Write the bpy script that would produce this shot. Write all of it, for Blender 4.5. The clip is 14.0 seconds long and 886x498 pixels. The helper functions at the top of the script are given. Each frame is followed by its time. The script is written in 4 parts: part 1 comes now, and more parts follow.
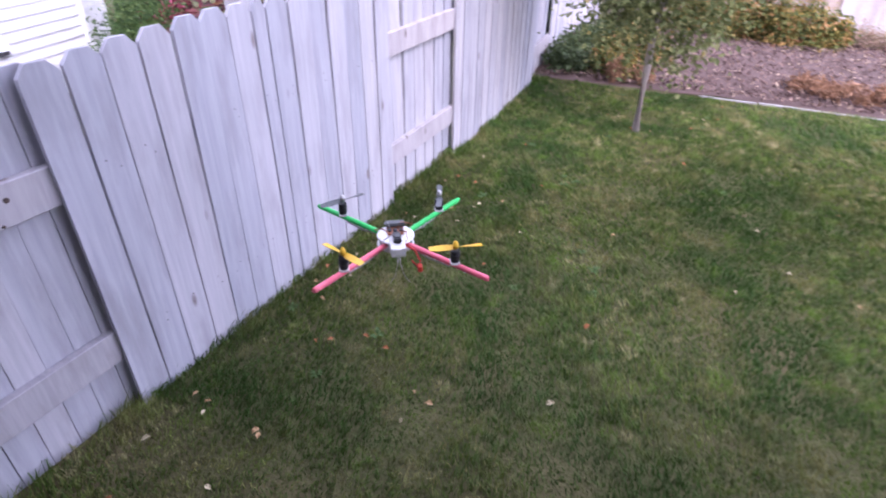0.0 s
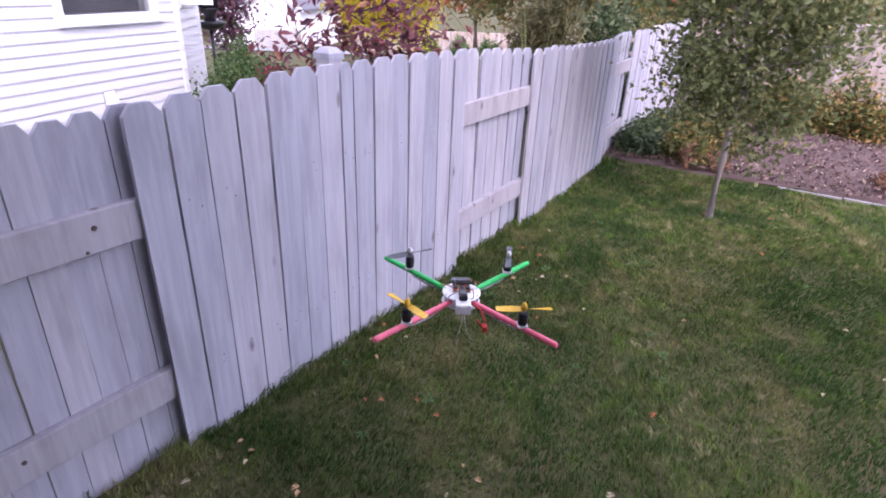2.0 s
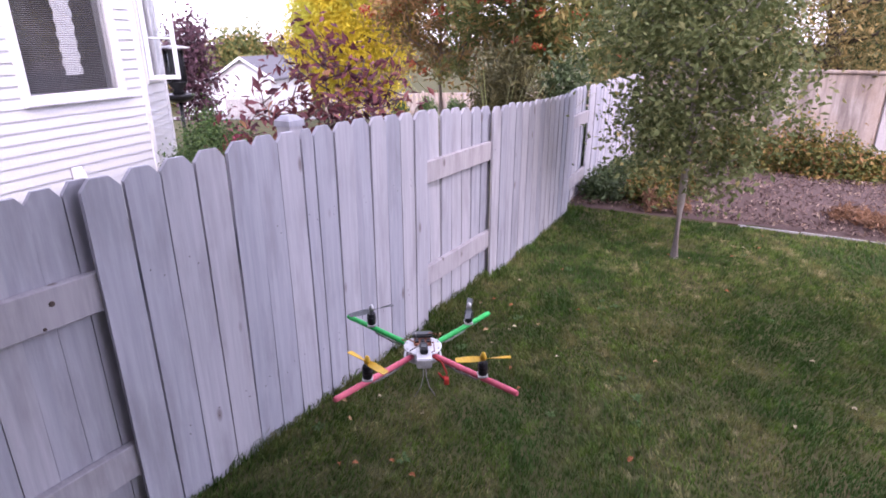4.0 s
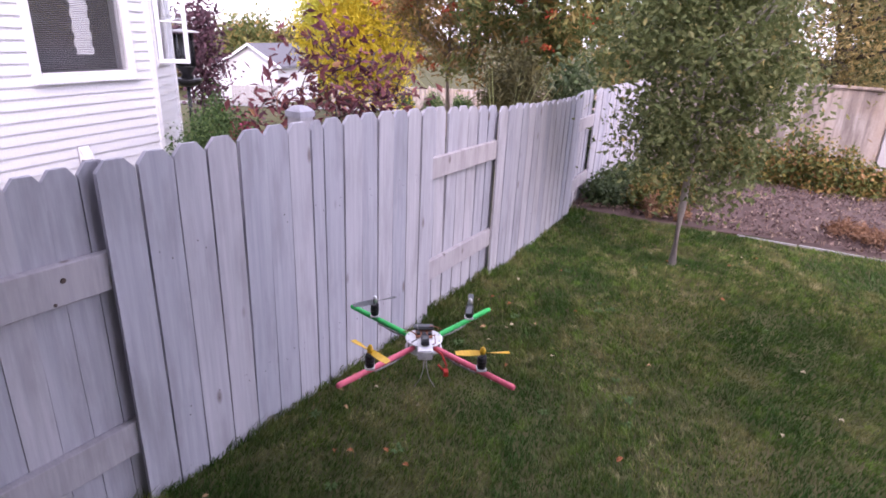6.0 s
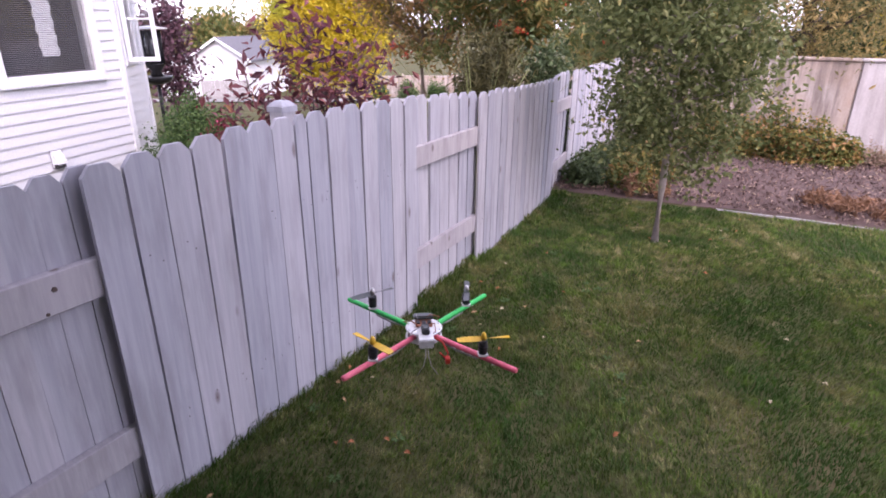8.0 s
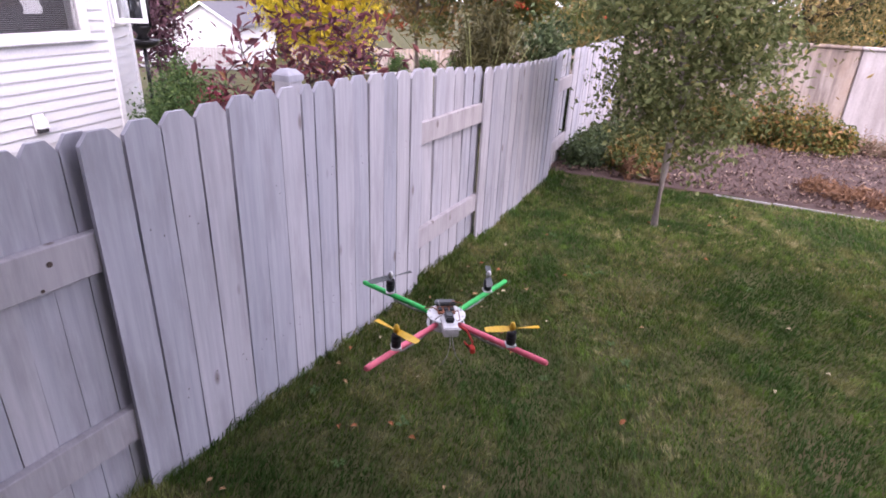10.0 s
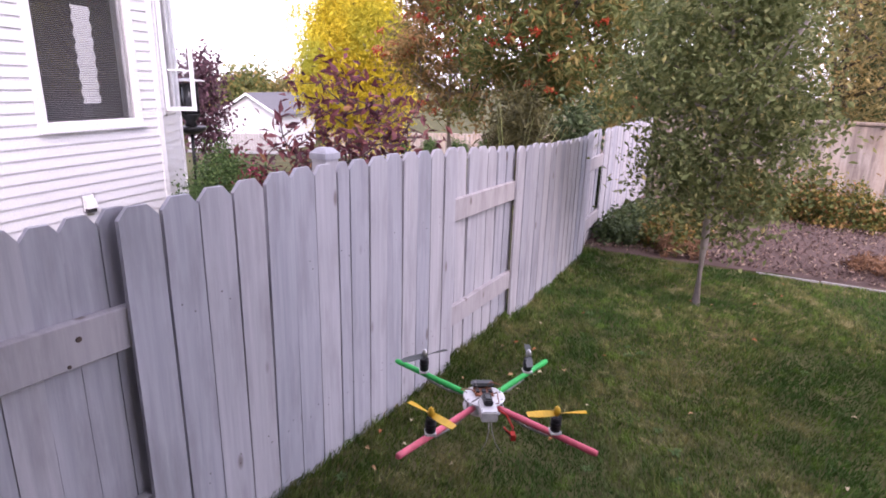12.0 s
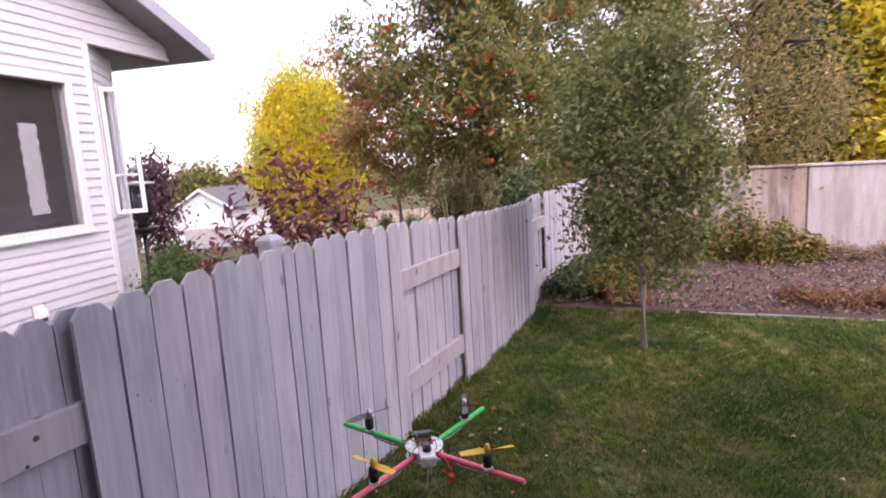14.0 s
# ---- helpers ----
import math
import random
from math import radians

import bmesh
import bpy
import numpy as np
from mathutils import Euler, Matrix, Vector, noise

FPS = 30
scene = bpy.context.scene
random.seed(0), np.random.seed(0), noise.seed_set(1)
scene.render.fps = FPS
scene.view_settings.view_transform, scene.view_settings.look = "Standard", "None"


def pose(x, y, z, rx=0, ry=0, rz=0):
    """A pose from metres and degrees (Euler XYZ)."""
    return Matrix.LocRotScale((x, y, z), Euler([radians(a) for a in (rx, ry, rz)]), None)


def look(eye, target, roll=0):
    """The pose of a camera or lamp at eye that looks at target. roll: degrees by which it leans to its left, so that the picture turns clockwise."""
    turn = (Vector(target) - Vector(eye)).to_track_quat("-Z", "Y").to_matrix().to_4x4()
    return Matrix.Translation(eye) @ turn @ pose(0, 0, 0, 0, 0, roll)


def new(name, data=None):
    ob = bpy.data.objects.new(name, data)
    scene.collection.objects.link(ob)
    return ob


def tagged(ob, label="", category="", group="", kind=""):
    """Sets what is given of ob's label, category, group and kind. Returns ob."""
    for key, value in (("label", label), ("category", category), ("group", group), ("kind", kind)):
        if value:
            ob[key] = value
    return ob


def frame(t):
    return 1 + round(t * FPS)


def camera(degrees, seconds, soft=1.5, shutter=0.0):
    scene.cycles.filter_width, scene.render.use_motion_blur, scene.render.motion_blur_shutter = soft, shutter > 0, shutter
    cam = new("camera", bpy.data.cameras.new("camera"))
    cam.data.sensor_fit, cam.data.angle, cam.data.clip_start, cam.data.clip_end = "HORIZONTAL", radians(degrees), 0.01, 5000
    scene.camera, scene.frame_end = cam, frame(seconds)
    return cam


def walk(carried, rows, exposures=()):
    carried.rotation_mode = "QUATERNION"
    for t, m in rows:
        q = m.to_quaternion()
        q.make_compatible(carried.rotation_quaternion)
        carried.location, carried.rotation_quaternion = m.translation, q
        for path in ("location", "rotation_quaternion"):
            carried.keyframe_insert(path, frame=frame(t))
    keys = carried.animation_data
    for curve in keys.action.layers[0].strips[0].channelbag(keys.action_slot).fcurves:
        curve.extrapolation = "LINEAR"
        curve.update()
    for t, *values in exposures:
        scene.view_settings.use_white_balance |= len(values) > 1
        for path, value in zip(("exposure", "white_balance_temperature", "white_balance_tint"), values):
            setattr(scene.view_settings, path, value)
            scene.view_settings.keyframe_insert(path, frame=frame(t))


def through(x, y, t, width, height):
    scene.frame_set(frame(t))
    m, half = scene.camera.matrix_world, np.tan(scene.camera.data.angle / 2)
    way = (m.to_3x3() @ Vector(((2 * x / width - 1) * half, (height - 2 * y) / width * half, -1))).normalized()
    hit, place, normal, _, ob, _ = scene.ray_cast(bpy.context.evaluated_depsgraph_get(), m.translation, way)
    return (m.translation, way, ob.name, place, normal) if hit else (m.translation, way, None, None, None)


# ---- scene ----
EXPOSURES = [(0.0, 2.08, 5700, 33), (1.5, 1.78, 5750, 35), (3.0, 1.62, 5900, 36), (7.5, 1.48, 6150, 34), (11.0, 1.62, 6250, 33), (12.5, 1.34, 6350, 34), (14.0, 1.24, 6550, 34)]
cam = camera(76, 14.0, soft=1.8, shutter=0.5)
PATH = [
    (0, look((1.946, -1.019, 1.955), (1.2650, 0.3295, 0.9760), 0.77)),
    (0.5, look((1.926, -0.971, 1.922), (1.1109, 0.3359, 0.9908), 1.25)),
    (1, look((1.891, -1.001, 1.897), (1.0313, 0.3312, 1.0450), 2.71)),
    (1.5, look((1.886, -1.014, 1.876), (0.9504, 0.3139, 1.0999), 2.94)),
    (2, look((1.905, -1.017, 1.884), (1.0097, 0.3376, 1.1068), 2.34)),
    (2.5, look((1.923, -1.019, 1.893), (1.0473, 0.3717, 1.1593), 1.24)),
    (3, look((1.948, -1.015, 1.901), (1.0719, 0.3890, 1.1940), 0.74)),
    (3.5, look((1.979, -1.010, 1.898), (1.1022, 0.4304, 1.2682), -0.70)),
    (5.8, look((1.979, -1.044, 1.906), (1.1039, 0.4007, 1.2834), 3.03)),
    (6, look((1.985, -1.057, 1.912), (1.1117, 0.3870, 1.2848), 2.61)),
    (6.5, look((2.001, -1.060, 1.915), (1.1289, 0.3877, 1.2940), 1.54)),
    (7, look((2.041, -1.069, 1.927), (1.2041, 0.3940, 1.2960), 0.72)),
    (7.5, look((2.015, -1.075, 1.921), (1.1654, 0.3726, 1.2713), 0.83)),
    (8, look((1.954, -1.091, 1.921), (1.1399, 0.3708, 1.2583), 0.45)),
    (8.2, look((1.932, -1.106, 1.908), (1.1097, 0.3690, 1.2856), 0.01)),
    (10.3, look((1.796, -1.065, 1.897), (1.0431, 0.3950, 1.1614), 2.87)),
    (10.5, look((1.807, -1.072, 1.883), (1.0129, 0.3895, 1.1957), 2.23)),
    (11, look((1.802, -1.074, 1.878), (0.9537, 0.3752, 1.2285), 2.74)),
    (11.5, look((1.808, -1.051, 1.872), (0.9119, 0.4292, 1.3748), 2.09)),
    (12, look((1.755, -1.020, 1.865), (0.8663, 0.4639, 1.3662), 1.54)),
    (12.5, look((1.733, -1.028, 1.861), (0.8136, 0.4306, 1.3443), 3.12)),
    (13, look((1.767, -1.027, 1.874), (0.8765, 0.4535, 1.3679), 2.10)),
    (13.5, look((1.824, -1.061, 1.884), (0.9854, 0.4833, 1.4947), -0.48)),
    (14, look((1.960, -1.147, 1.884), (1.1500, 0.4366, 1.6099), -3.51)),
]
walk(cam, PATH, EXPOSURES)

# ---- light ----
world = bpy.data.worlds.new("sky")
scene.world = world
world.use_nodes = True
wn = world.node_tree.nodes
sky = wn.new("ShaderNodeTexSky")
sky.sky_type = "NISHITA"
sky.sun_disc = False
sky.sun_elevation, sky.sun_rotation = radians(36), radians(127)
sky.air_density, sky.dust_density, sky.ozone_density = 1.0, 2.0, 1.0
wn["Background"].inputs["Strength"].default_value = 0.15
veil = wn.new("ShaderNodeMix")   # thin bright cloud over the whole sky
veil.data_type = "RGBA"
veil.inputs["Factor"].default_value = 0.55
veil.inputs["B"].default_value = (9.0, 9.0, 9.3, 1)
world.node_tree.links.new(sky.outputs["Color"], veil.inputs["A"])
world.node_tree.links.new(veil.outputs["Result"], wn["Background"].inputs["Color"])
sun = new("sun", bpy.data.lights.new("sun", "SUN"))
sun.data.energy, sun.data.angle, sun.data.color = 1.2, radians(40), (1.0, 0.93, 0.86)
sun.matrix_world = look((8, -4, 8), (0, 2, 0))

# ---- materials ----
def material(name, rough=0.7, metal=0.0, specular=0.3):
    m = bpy.data.materials.new(name)
    m.use_nodes = True
    b = m.node_tree.nodes["Principled BSDF"]
    b.inputs["Roughness"].default_value, b.inputs["Metallic"].default_value = rough, metal
    b.inputs["Specular IOR Level"].default_value = specular
    return m, m.node_tree.nodes, m.node_tree.links, b


def coords(nodes, links, scale=(1, 1, 1), space="Object"):
    tc, mp = nodes.new("ShaderNodeTexCoord"), nodes.new("ShaderNodeMapping")
    mp.inputs["Scale"].default_value = scale
    links.new(tc.outputs[space], mp.inputs["Vector"])
    return mp.outputs["Vector"]


def noise_of(nodes, links, vec, scale, detail=4.0, rough=0.6):
    n = nodes.new("ShaderNodeTexNoise")
    n.inputs["Scale"].default_value, n.inputs["Detail"].default_value, n.inputs["Roughness"].default_value = scale, detail, rough
    links.new(vec, n.inputs["Vector"])
    return n.outputs["Fac"]


def ramp(nodes, links, fac, stops):
    r = nodes.new("ShaderNodeValToRGB")
    el = r.color_ramp.elements
    while len(el) < len(stops):
        el.new(0.5)
    for e, (p, c) in zip(el, stops):
        e.position, e.color = p, (*c, 1) if len(c) == 3 else c
    links.new(fac, r.inputs["Fac"])
    return r.outputs["Color"]


def mix(nodes, links, fac, a, b, blend="MIX"):
    m = nodes.new("ShaderNodeMix")
    m.data_type, m.blend_type = "RGBA", blend
    for sock, v in ((m.inputs["Factor"], fac), (m.inputs["A"], a), (m.inputs["B"], b)):
        if isinstance(v, (int, float)):
            sock.default_value = v
        elif isinstance(v, tuple):
            sock.default_value = (*v, 1)
        else:
            links.new(v, sock)
    return m.outputs["Result"]


def bump(nodes, links, b, height, strength=0.3, dist=0.01):
    n = nodes.new("ShaderNodeBump")
    n.inputs["Strength"].default_value, n.inputs["Distance"].default_value = strength, dist
    links.new(height, n.inputs["Height"])
    links.new(n.outputs["Normal"], b.inputs["Normal"])


def mottled(name, dark, light, scale=6.0, rough=0.8, relief=0.2, metal=0.0, fine=60.0, stretch=(1, 1, 1), specular=0.3):
    """A surface that varies between two colours at two scales, with fine relief."""
    m, n, l, b = material(name, rough, metal, specular)
    v = coords(n, l, stretch)
    coarse, grain = noise_of(n, l, v, scale), noise_of(n, l, v, fine, 3)
    col = mix(n, l, coarse, dark, light)
    col = mix(n, l, 0.35, col, ramp(n, l, grain, [(0.3, (0.25, 0.25, 0.25)), (0.7, (1, 1, 1))]), "MULTIPLY")
    l.new(col, b.inputs["Base Color"])
    bump(n, l, b, grain, relief, 0.004)
    return m


def fence_paint(warm=1.0):
    """Weathered grey-white stain over rough-sawn boards: grain streaks, worn patches, knots."""
    m, n, l, b = material("weathered_stain", 0.85, 0, 0.2)
    info = n.new("ShaderNodeObjectInfo")
    tc = n.new("ShaderNodeTexCoord")
    add = n.new("ShaderNodeVectorMath")
    sc = n.new("ShaderNodeVectorMath")
    sc.operation = "SCALE"
    comb = n.new("ShaderNodeCombineXYZ")
    for k in "XYZ":
        l.new(info.outputs["Random"], comb.inputs[k])
    l.new(comb.outputs[0], sc.inputs[0])
    sc.inputs["Scale"].default_value = 37.0
    l.new(tc.outputs["Object"], add.inputs[0])
    l.new(sc.outputs[0], add.inputs[1])
    mp = n.new("ShaderNodeMapping")
    mp.inputs["Scale"].default_value = (6, 14, 0.9)
    l.new(add.outputs[0], mp.inputs["Vector"])
    streak = noise_of(n, l, mp.outputs["Vector"], 3.0, 6, 0.65)
    ms = n.new("ShaderNodeMapping")
    ms.inputs["Scale"].default_value = (1, 1.6, 0.45)
    l.new(add.outputs[0], ms.inputs["Vector"])
    blotch = noise_of(n, l, ms.outputs["Vector"], 7.0, 5, 0.6)
    base = mix(n, l, ramp(n, l, streak, [(0.3, (0, 0, 0)), (0.7, (1, 1, 1))]), (0.365, 0.365, 0.395), (0.485, 0.475, 0.505))
    worn = mix(n, l, ramp(n, l, blotch, [(0.48, (0, 0, 0)), (0.72, (0.75, 0.75, 0.75))]), base, (0.29, 0.28, 0.295))
    tone = ramp(n, l, info.outputs["Random"], [(0.0, (0.78, 0.80, 0.84)), (0.35, (0.90, 0.905, 0.93)), (0.7, (0.97, 0.955, 0.955)), (1.0, (1.04, 1.02, 1.0))])
    col = mix(n, l, 1.0, mix(n, l, 1.0, worn, tone, "MULTIPLY"), (1.0, 0.5 + 0.5 * warm, warm), "MULTIPLY")
    mk = n.new("ShaderNodeMapping")
    mk.inputs["Scale"].default_value = (1, 1, 0.6)
    l.new(add.outputs[0], mk.inputs["Vector"])
    vor = n.new("ShaderNodeTexVoronoi")
    vor.inputs["Scale"].default_value = 5.5
    l.new(mk.outputs["Vector"], vor.inputs["Vector"])
    knot = ramp(n, l, vor.outputs["Distance"], [(0.0, (1, 1, 1)), (0.06, (0.7, 0.7, 0.7)), (0.11, (0, 0, 0))])
    col = mix(n, l, knot, col, (0.16, 0.13, 0.12))
    l.new(col, b.inputs["Base Color"])
    bump(n, l, b, streak, 0.22, 0.004)
    return m


def leaf_material(name, stops, through=0.3, rough=0.55, patch=None):
    """Leaves: each one takes its own tint; some light comes through."""
    m, n, l, b = material(name, rough, 0, 0.25)
    geo = n.new("ShaderNodeNewGeometry")
    col = ramp(n, l, geo.outputs["Random Per Island"], stops)
    if patch:
        v = coords(n, l)
        big = noise_of(n, l, v, patch[0], 3, 0.55)
        col = mix(n, l, ramp(n, l, big, [(patch[1], (0, 0, 0)), (patch[2], (1, 1, 1))]), col, patch[3])
    l.new(col, b.inputs["Base Color"])
    tr = n.new("ShaderNodeBsdfTranslucent")
    l.new(col, tr.inputs["Color"])
    mx = n.new("ShaderNodeMixShader")
    mx.inputs[0].default_value = through
    l.new(b.outputs[0], mx.inputs[1])
    l.new(tr.outputs[0], mx.inputs[2])
    l.new(mx.outputs[0], n["Material Output"].inputs["Surface"])
    return m


def soil_and_turf():
    """The ground sheet: dark turf soil with dry thatch patches, grey-green further off."""
    m, n, l, b = material("turf", 0.95, 0, 0.1)
    v = coords(n, l)
    big, mid, fine = noise_of(n, l, v, 0.9, 5), noise_of(n, l, v, 5.0, 5), noise_of(n, l, v, 70.0, 3)
    col = mix(n, l, mid, (0.050, 0.056, 0.022), (0.115, 0.110, 0.048))
    col = mix(n, l, ramp(n, l, big, [(0.5, (0, 0, 0)), (0.68, (1, 1, 1))]), col, (0.14, 0.118, 0.06))
    col = mix(n, l, 0.5, col, ramp(n, l, fine, [(0.3, (0.3, 0.3, 0.3)), (0.7, (1, 1, 1))]), "MULTIPLY")
    l.new(col, b.inputs["Base Color"])
    bump(n, l, b, fine, 0.5, 0.02)
    return m


def grass_material():
    m, n, l, b = material("grass_blades", 0.6, 0, 0.15)
    geo = n.new("ShaderNodeNewGeometry")
    v = coords(n, l)
    col = ramp(n, l, geo.outputs["Random Per Island"], [(0.0, (0.036, 0.072, 0.012)), (0.45, (0.072, 0.128, 0.022)), (0.8, (0.125, 0.185, 0.038)), (1.0, (0.28, 0.25, 0.10))])
    dry = noise_of(n, l, v, 2.7, 6, 0.62)
    col = mix(n, l, ramp(n, l, dry, [(0.50, (0, 0, 0)), (0.66, (0.75, 0.75, 0.75))]), col, (0.30, 0.26, 0.11))
    spots = noise_of(n, l, v, 8.5, 3, 0.5)
    col = mix(n, l, ramp(n, l, spots, [(0.57, (0, 0, 0)), (0.68, (0.8, 0.8, 0.8))]), col, (0.40, 0.35, 0.18))
    deep = noise_of(n, l, v, 1.1, 4, 0.55)
    col = mix(n, l, ramp(n, l, deep, [(0.40, (0.85, 0.85, 0.85)), (0.54, (0, 0, 0))]), col, (0.032, 0.085, 0.016))
    fresh = noise_of(n, l, v, 5.2, 4, 0.6)
    col = mix(n, l, ramp(n, l, fresh, [(0.54, (0, 0, 0)), (0.66, (0.6, 0.6, 0.6))]), col, (0.15, 0.25, 0.035))
    clump = noise_of(n, l, v, 12.0, 3, 0.6)
    col = mix(n, l, ramp(n, l, clump, [(0.36, (0.65, 0.65, 0.65)), (0.47, (0, 0, 0))]), col, (0.030, 0.062, 0.012))
    l.new(col, b.inputs["Base Color"])
    tr = n.new("ShaderNodeBsdfTranslucent")
    l.new(col, tr.inputs["Color"])
    mx = n.new("ShaderNodeMixShader")
    mx.inputs[0].default_value = 0.25
    l.new(b.outputs[0], mx.inputs[1])
    l.new(tr.outputs[0], mx.inputs[2])
    l.new(mx.outputs[0], n["Material Output"].inputs["Surface"])
    return m


def glass_pane():
    m, n, l, b = material("window_glass", 0.03, 0, 0.8)
    b.inputs["Base Color"].default_value = (0.9, 0.93, 0.95, 1)
    b.inputs["Transmission Weight"].default_value = 1.0
    b.inputs["IOR"].default_value = 1.5
    return m


def precast(name, low, high, stain):
    """Precast concrete: a wash of two tones; dark streaks mix weathering with painted leaf shade."""
    m, n, l, b = material(name, 0.9, 0, 0.2)
    v = coords(n, l)
    vs = coords(n, l, (3.0, 3.0, 0.35))
    a, s, g = noise_of(n, l, v, 1.3, 5), noise_of(n, l, vs, 2.2, 6, 0.65), noise_of(n, l, v, 55, 4)
    col = mix(n, l, ramp(n, l, a, [(0.35, (0, 0, 0)), (0.65, (1, 1, 1))]), low, high)
    col = mix(n, l, ramp(n, l, s, [(0.42, (0, 0, 0)), (0.62, (0.9, 0.9, 0.9))]), col, stain)
    col = mix(n, l, 0.25, col, ramp(n, l, g, [(0.3, (0.4, 0.4, 0.4)), (0.7, (1, 1, 1))]), "MULTIPLY")
    l.new(col, b.inputs["Base Color"])
    bump(n, l, b, g, 0.3, 0.006)
    return m


NAIL = mottled("rusty_nail", (0.05, 0.035, 0.03), (0.12, 0.085, 0.07), 40.0, 0.7, 0.1)
PAINT, RAIL = fence_paint(), fence_paint(0.90)
SIDING = mottled("vinyl_siding", (0.68, 0.68, 0.70), (0.75, 0.75, 0.765), 2.0, 0.5, 0.03, stretch=(1, 1, 4))
TRIM = mottled("white_trim", (0.78, 0.78, 0.80), (0.83, 0.83, 0.84), 3.0, 0.45, 0.03)
FASCIA = mottled("grey_fascia", (0.40, 0.40, 0.46), (0.47, 0.47, 0.53), 3.0, 0.5, 0.03)
SOFFIT = mottled("grey_soffit", (0.30, 0.29, 0.31), (0.36, 0.35, 0.37), 3.0, 0.7, 0.05)
SHINGLE = mottled("roof_shingles", (0.10, 0.10, 0.115), (0.17, 0.165, 0.18), 9.0, 0.95, 0.4)
GLASS = glass_pane()
BLIND = mottled("blind_slats", (0.30, 0.29, 0.31), (0.38, 0.37, 0.39), 5.0, 0.5, 0.02)
# near black: indoor shade put into the colour
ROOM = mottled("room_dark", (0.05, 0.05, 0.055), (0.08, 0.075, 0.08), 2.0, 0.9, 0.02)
# pale colour for the imitated reflection in the house window
REFLECTED = mottled("window_reflection", (0.74, 0.73, 0.74), (0.82, 0.81, 0.82), 6.0, 0.9, 0.1, stretch=(6, 6, 0.5))
TURF, GRASS = soil_and_turf(), grass_material()
MULCH = mottled("bark_mulch", (0.060, 0.040, 0.036), (0.190, 0.130, 0.115), 3.2, 0.95, 0.9, fine=45)
CHIP = leaf_material("mulch_chips", [(0, (0.05, 0.032, 0.03)), (0.6, (0.17, 0.115, 0.105)), (0.9, (0.30, 0.21, 0.17)), (1, (0.46, 0.36, 0.26))], 0.0, 0.9)
EDGE = mottled("pale_edging", (0.20, 0.19, 0.18), (0.46, 0.45, 0.44), 8.0, 0.8, 0.2)
# last colour: streaks, part weathering, part shade of the foliage above
CONCRETE = precast("buff_concrete", (0.42, 0.32, 0.25), (0.50, 0.44, 0.40), (0.22, 0.18, 0.16))
PALE_CONCRETE = precast("pale_concrete", (0.50, 0.46, 0.45), (0.60, 0.57, 0.57), (0.40, 0.36, 0.35))
ASPHALT = mottled("pale_asphalt", (0.22, 0.21, 0.20), (0.30, 0.29, 0.27), 2.0, 0.9, 0.1)
BARK = mottled("young_bark", (0.24, 0.20, 0.18), (0.44, 0.39, 0.36), 9.0, 0.9, 0.5, fine=50, stretch=(1, 1, 0.4))
DARKBARK = mottled("dark_bark", (0.05, 0.04, 0.035), (0.13, 0.10, 0.09), 7.0, 0.9, 0.5)
PALEBARK = mottled("pale_bark", (0.25, 0.19, 0.15), (0.42, 0.34, 0.28), 7.0, 0.8, 0.4)
L_PEAR = leaf_material("tree_leaves", [(0, (0.080, 0.104, 0.036)), (0.5, (0.148, 0.178, 0.064)), (0.88, (0.225, 0.248, 0.10)), (0.97, (0.30, 0.30, 0.13)), (1, (0.46, 0.38, 0.14))], 0.4)
L_YELLOW = leaf_material("yellow_leaves", [(0, (0.36, 0.30, 0.02)), (0.5, (0.68, 0.54, 0.03)), (1, (0.82, 0.68, 0.07))], 0.45, patch=(0.5, 0.48, 0.62, (0.46, 0.46, 0.06)))
L_ROWAN = leaf_material("rowan_leaves", [(0, (0.085, 0.115, 0.035)), (0.5, (0.175, 0.200, 0.065)), (0.85, (0.31, 0.27, 0.09)), (1, (0.46, 0.28, 0.10))], 0.45)
L_RUST = leaf_material("rust_leaves", [(0, (0.15, 0.15, 0.05)), (0.5, (0.33, 0.235, 0.095)), (1, (0.50, 0.29, 0.13))], 0.45)
L_OCHRE = leaf_material("ochre_leaves", [(0, (0.13, 0.13, 0.05)), (0.35, (0.26, 0.215, 0.085)), (0.85, (0.44, 0.32, 0.13)), (1, (0.55, 0.42, 0.17))], 0.45, patch=(1.1, 0.46, 0.60, (0.19, 0.19, 0.075)))
L_RED = leaf_material("maroon_leaves", [(0, (0.055, 0.018, 0.026)), (0.6, (0.14, 0.045, 0.055)), (0.92, (0.24, 0.085, 0.080)), (1, (0.30, 0.16, 0.07))], 0.25)
L_CRIMSON = leaf_material("crimson_leaves", [(0, (0.10, 0.016, 0.028)), (0.7, (0.24, 0.040, 0.062)), (1, (0.42, 0.10, 0.16))], 0.25)
L_PLUM = leaf_material("plum_leaves", [(0, (0.05, 0.025, 0.036)), (1, (0.15, 0.075, 0.095))], 0.2)
L_GREEN = leaf_material("shrub_leaves", [(0, (0.028, 0.060, 0.016)), (0.6, (0.068, 0.125, 0.034)), (1, (0.13, 0.19, 0.06))], 0.25)
L_DARK = leaf_material("dark_green_leaves", [(0, (0.035, 0.058, 0.024)), (1, (0.105, 0.145, 0.06))], 0.3)
L_MIXED = leaf_material("autumn_shrub_leaves", [(0, (0.055, 0.080, 0.022)), (0.45, (0.13, 0.145, 0.038)), (0.75, (0.29, 0.22, 0.055)), (1, (0.36, 0.18, 0.085))], 0.25)
L_DRY = leaf_material("dry_stems", [(0, (0.16, 0.085, 0.050)), (1, (0.38, 0.22, 0.13))], 0.1)
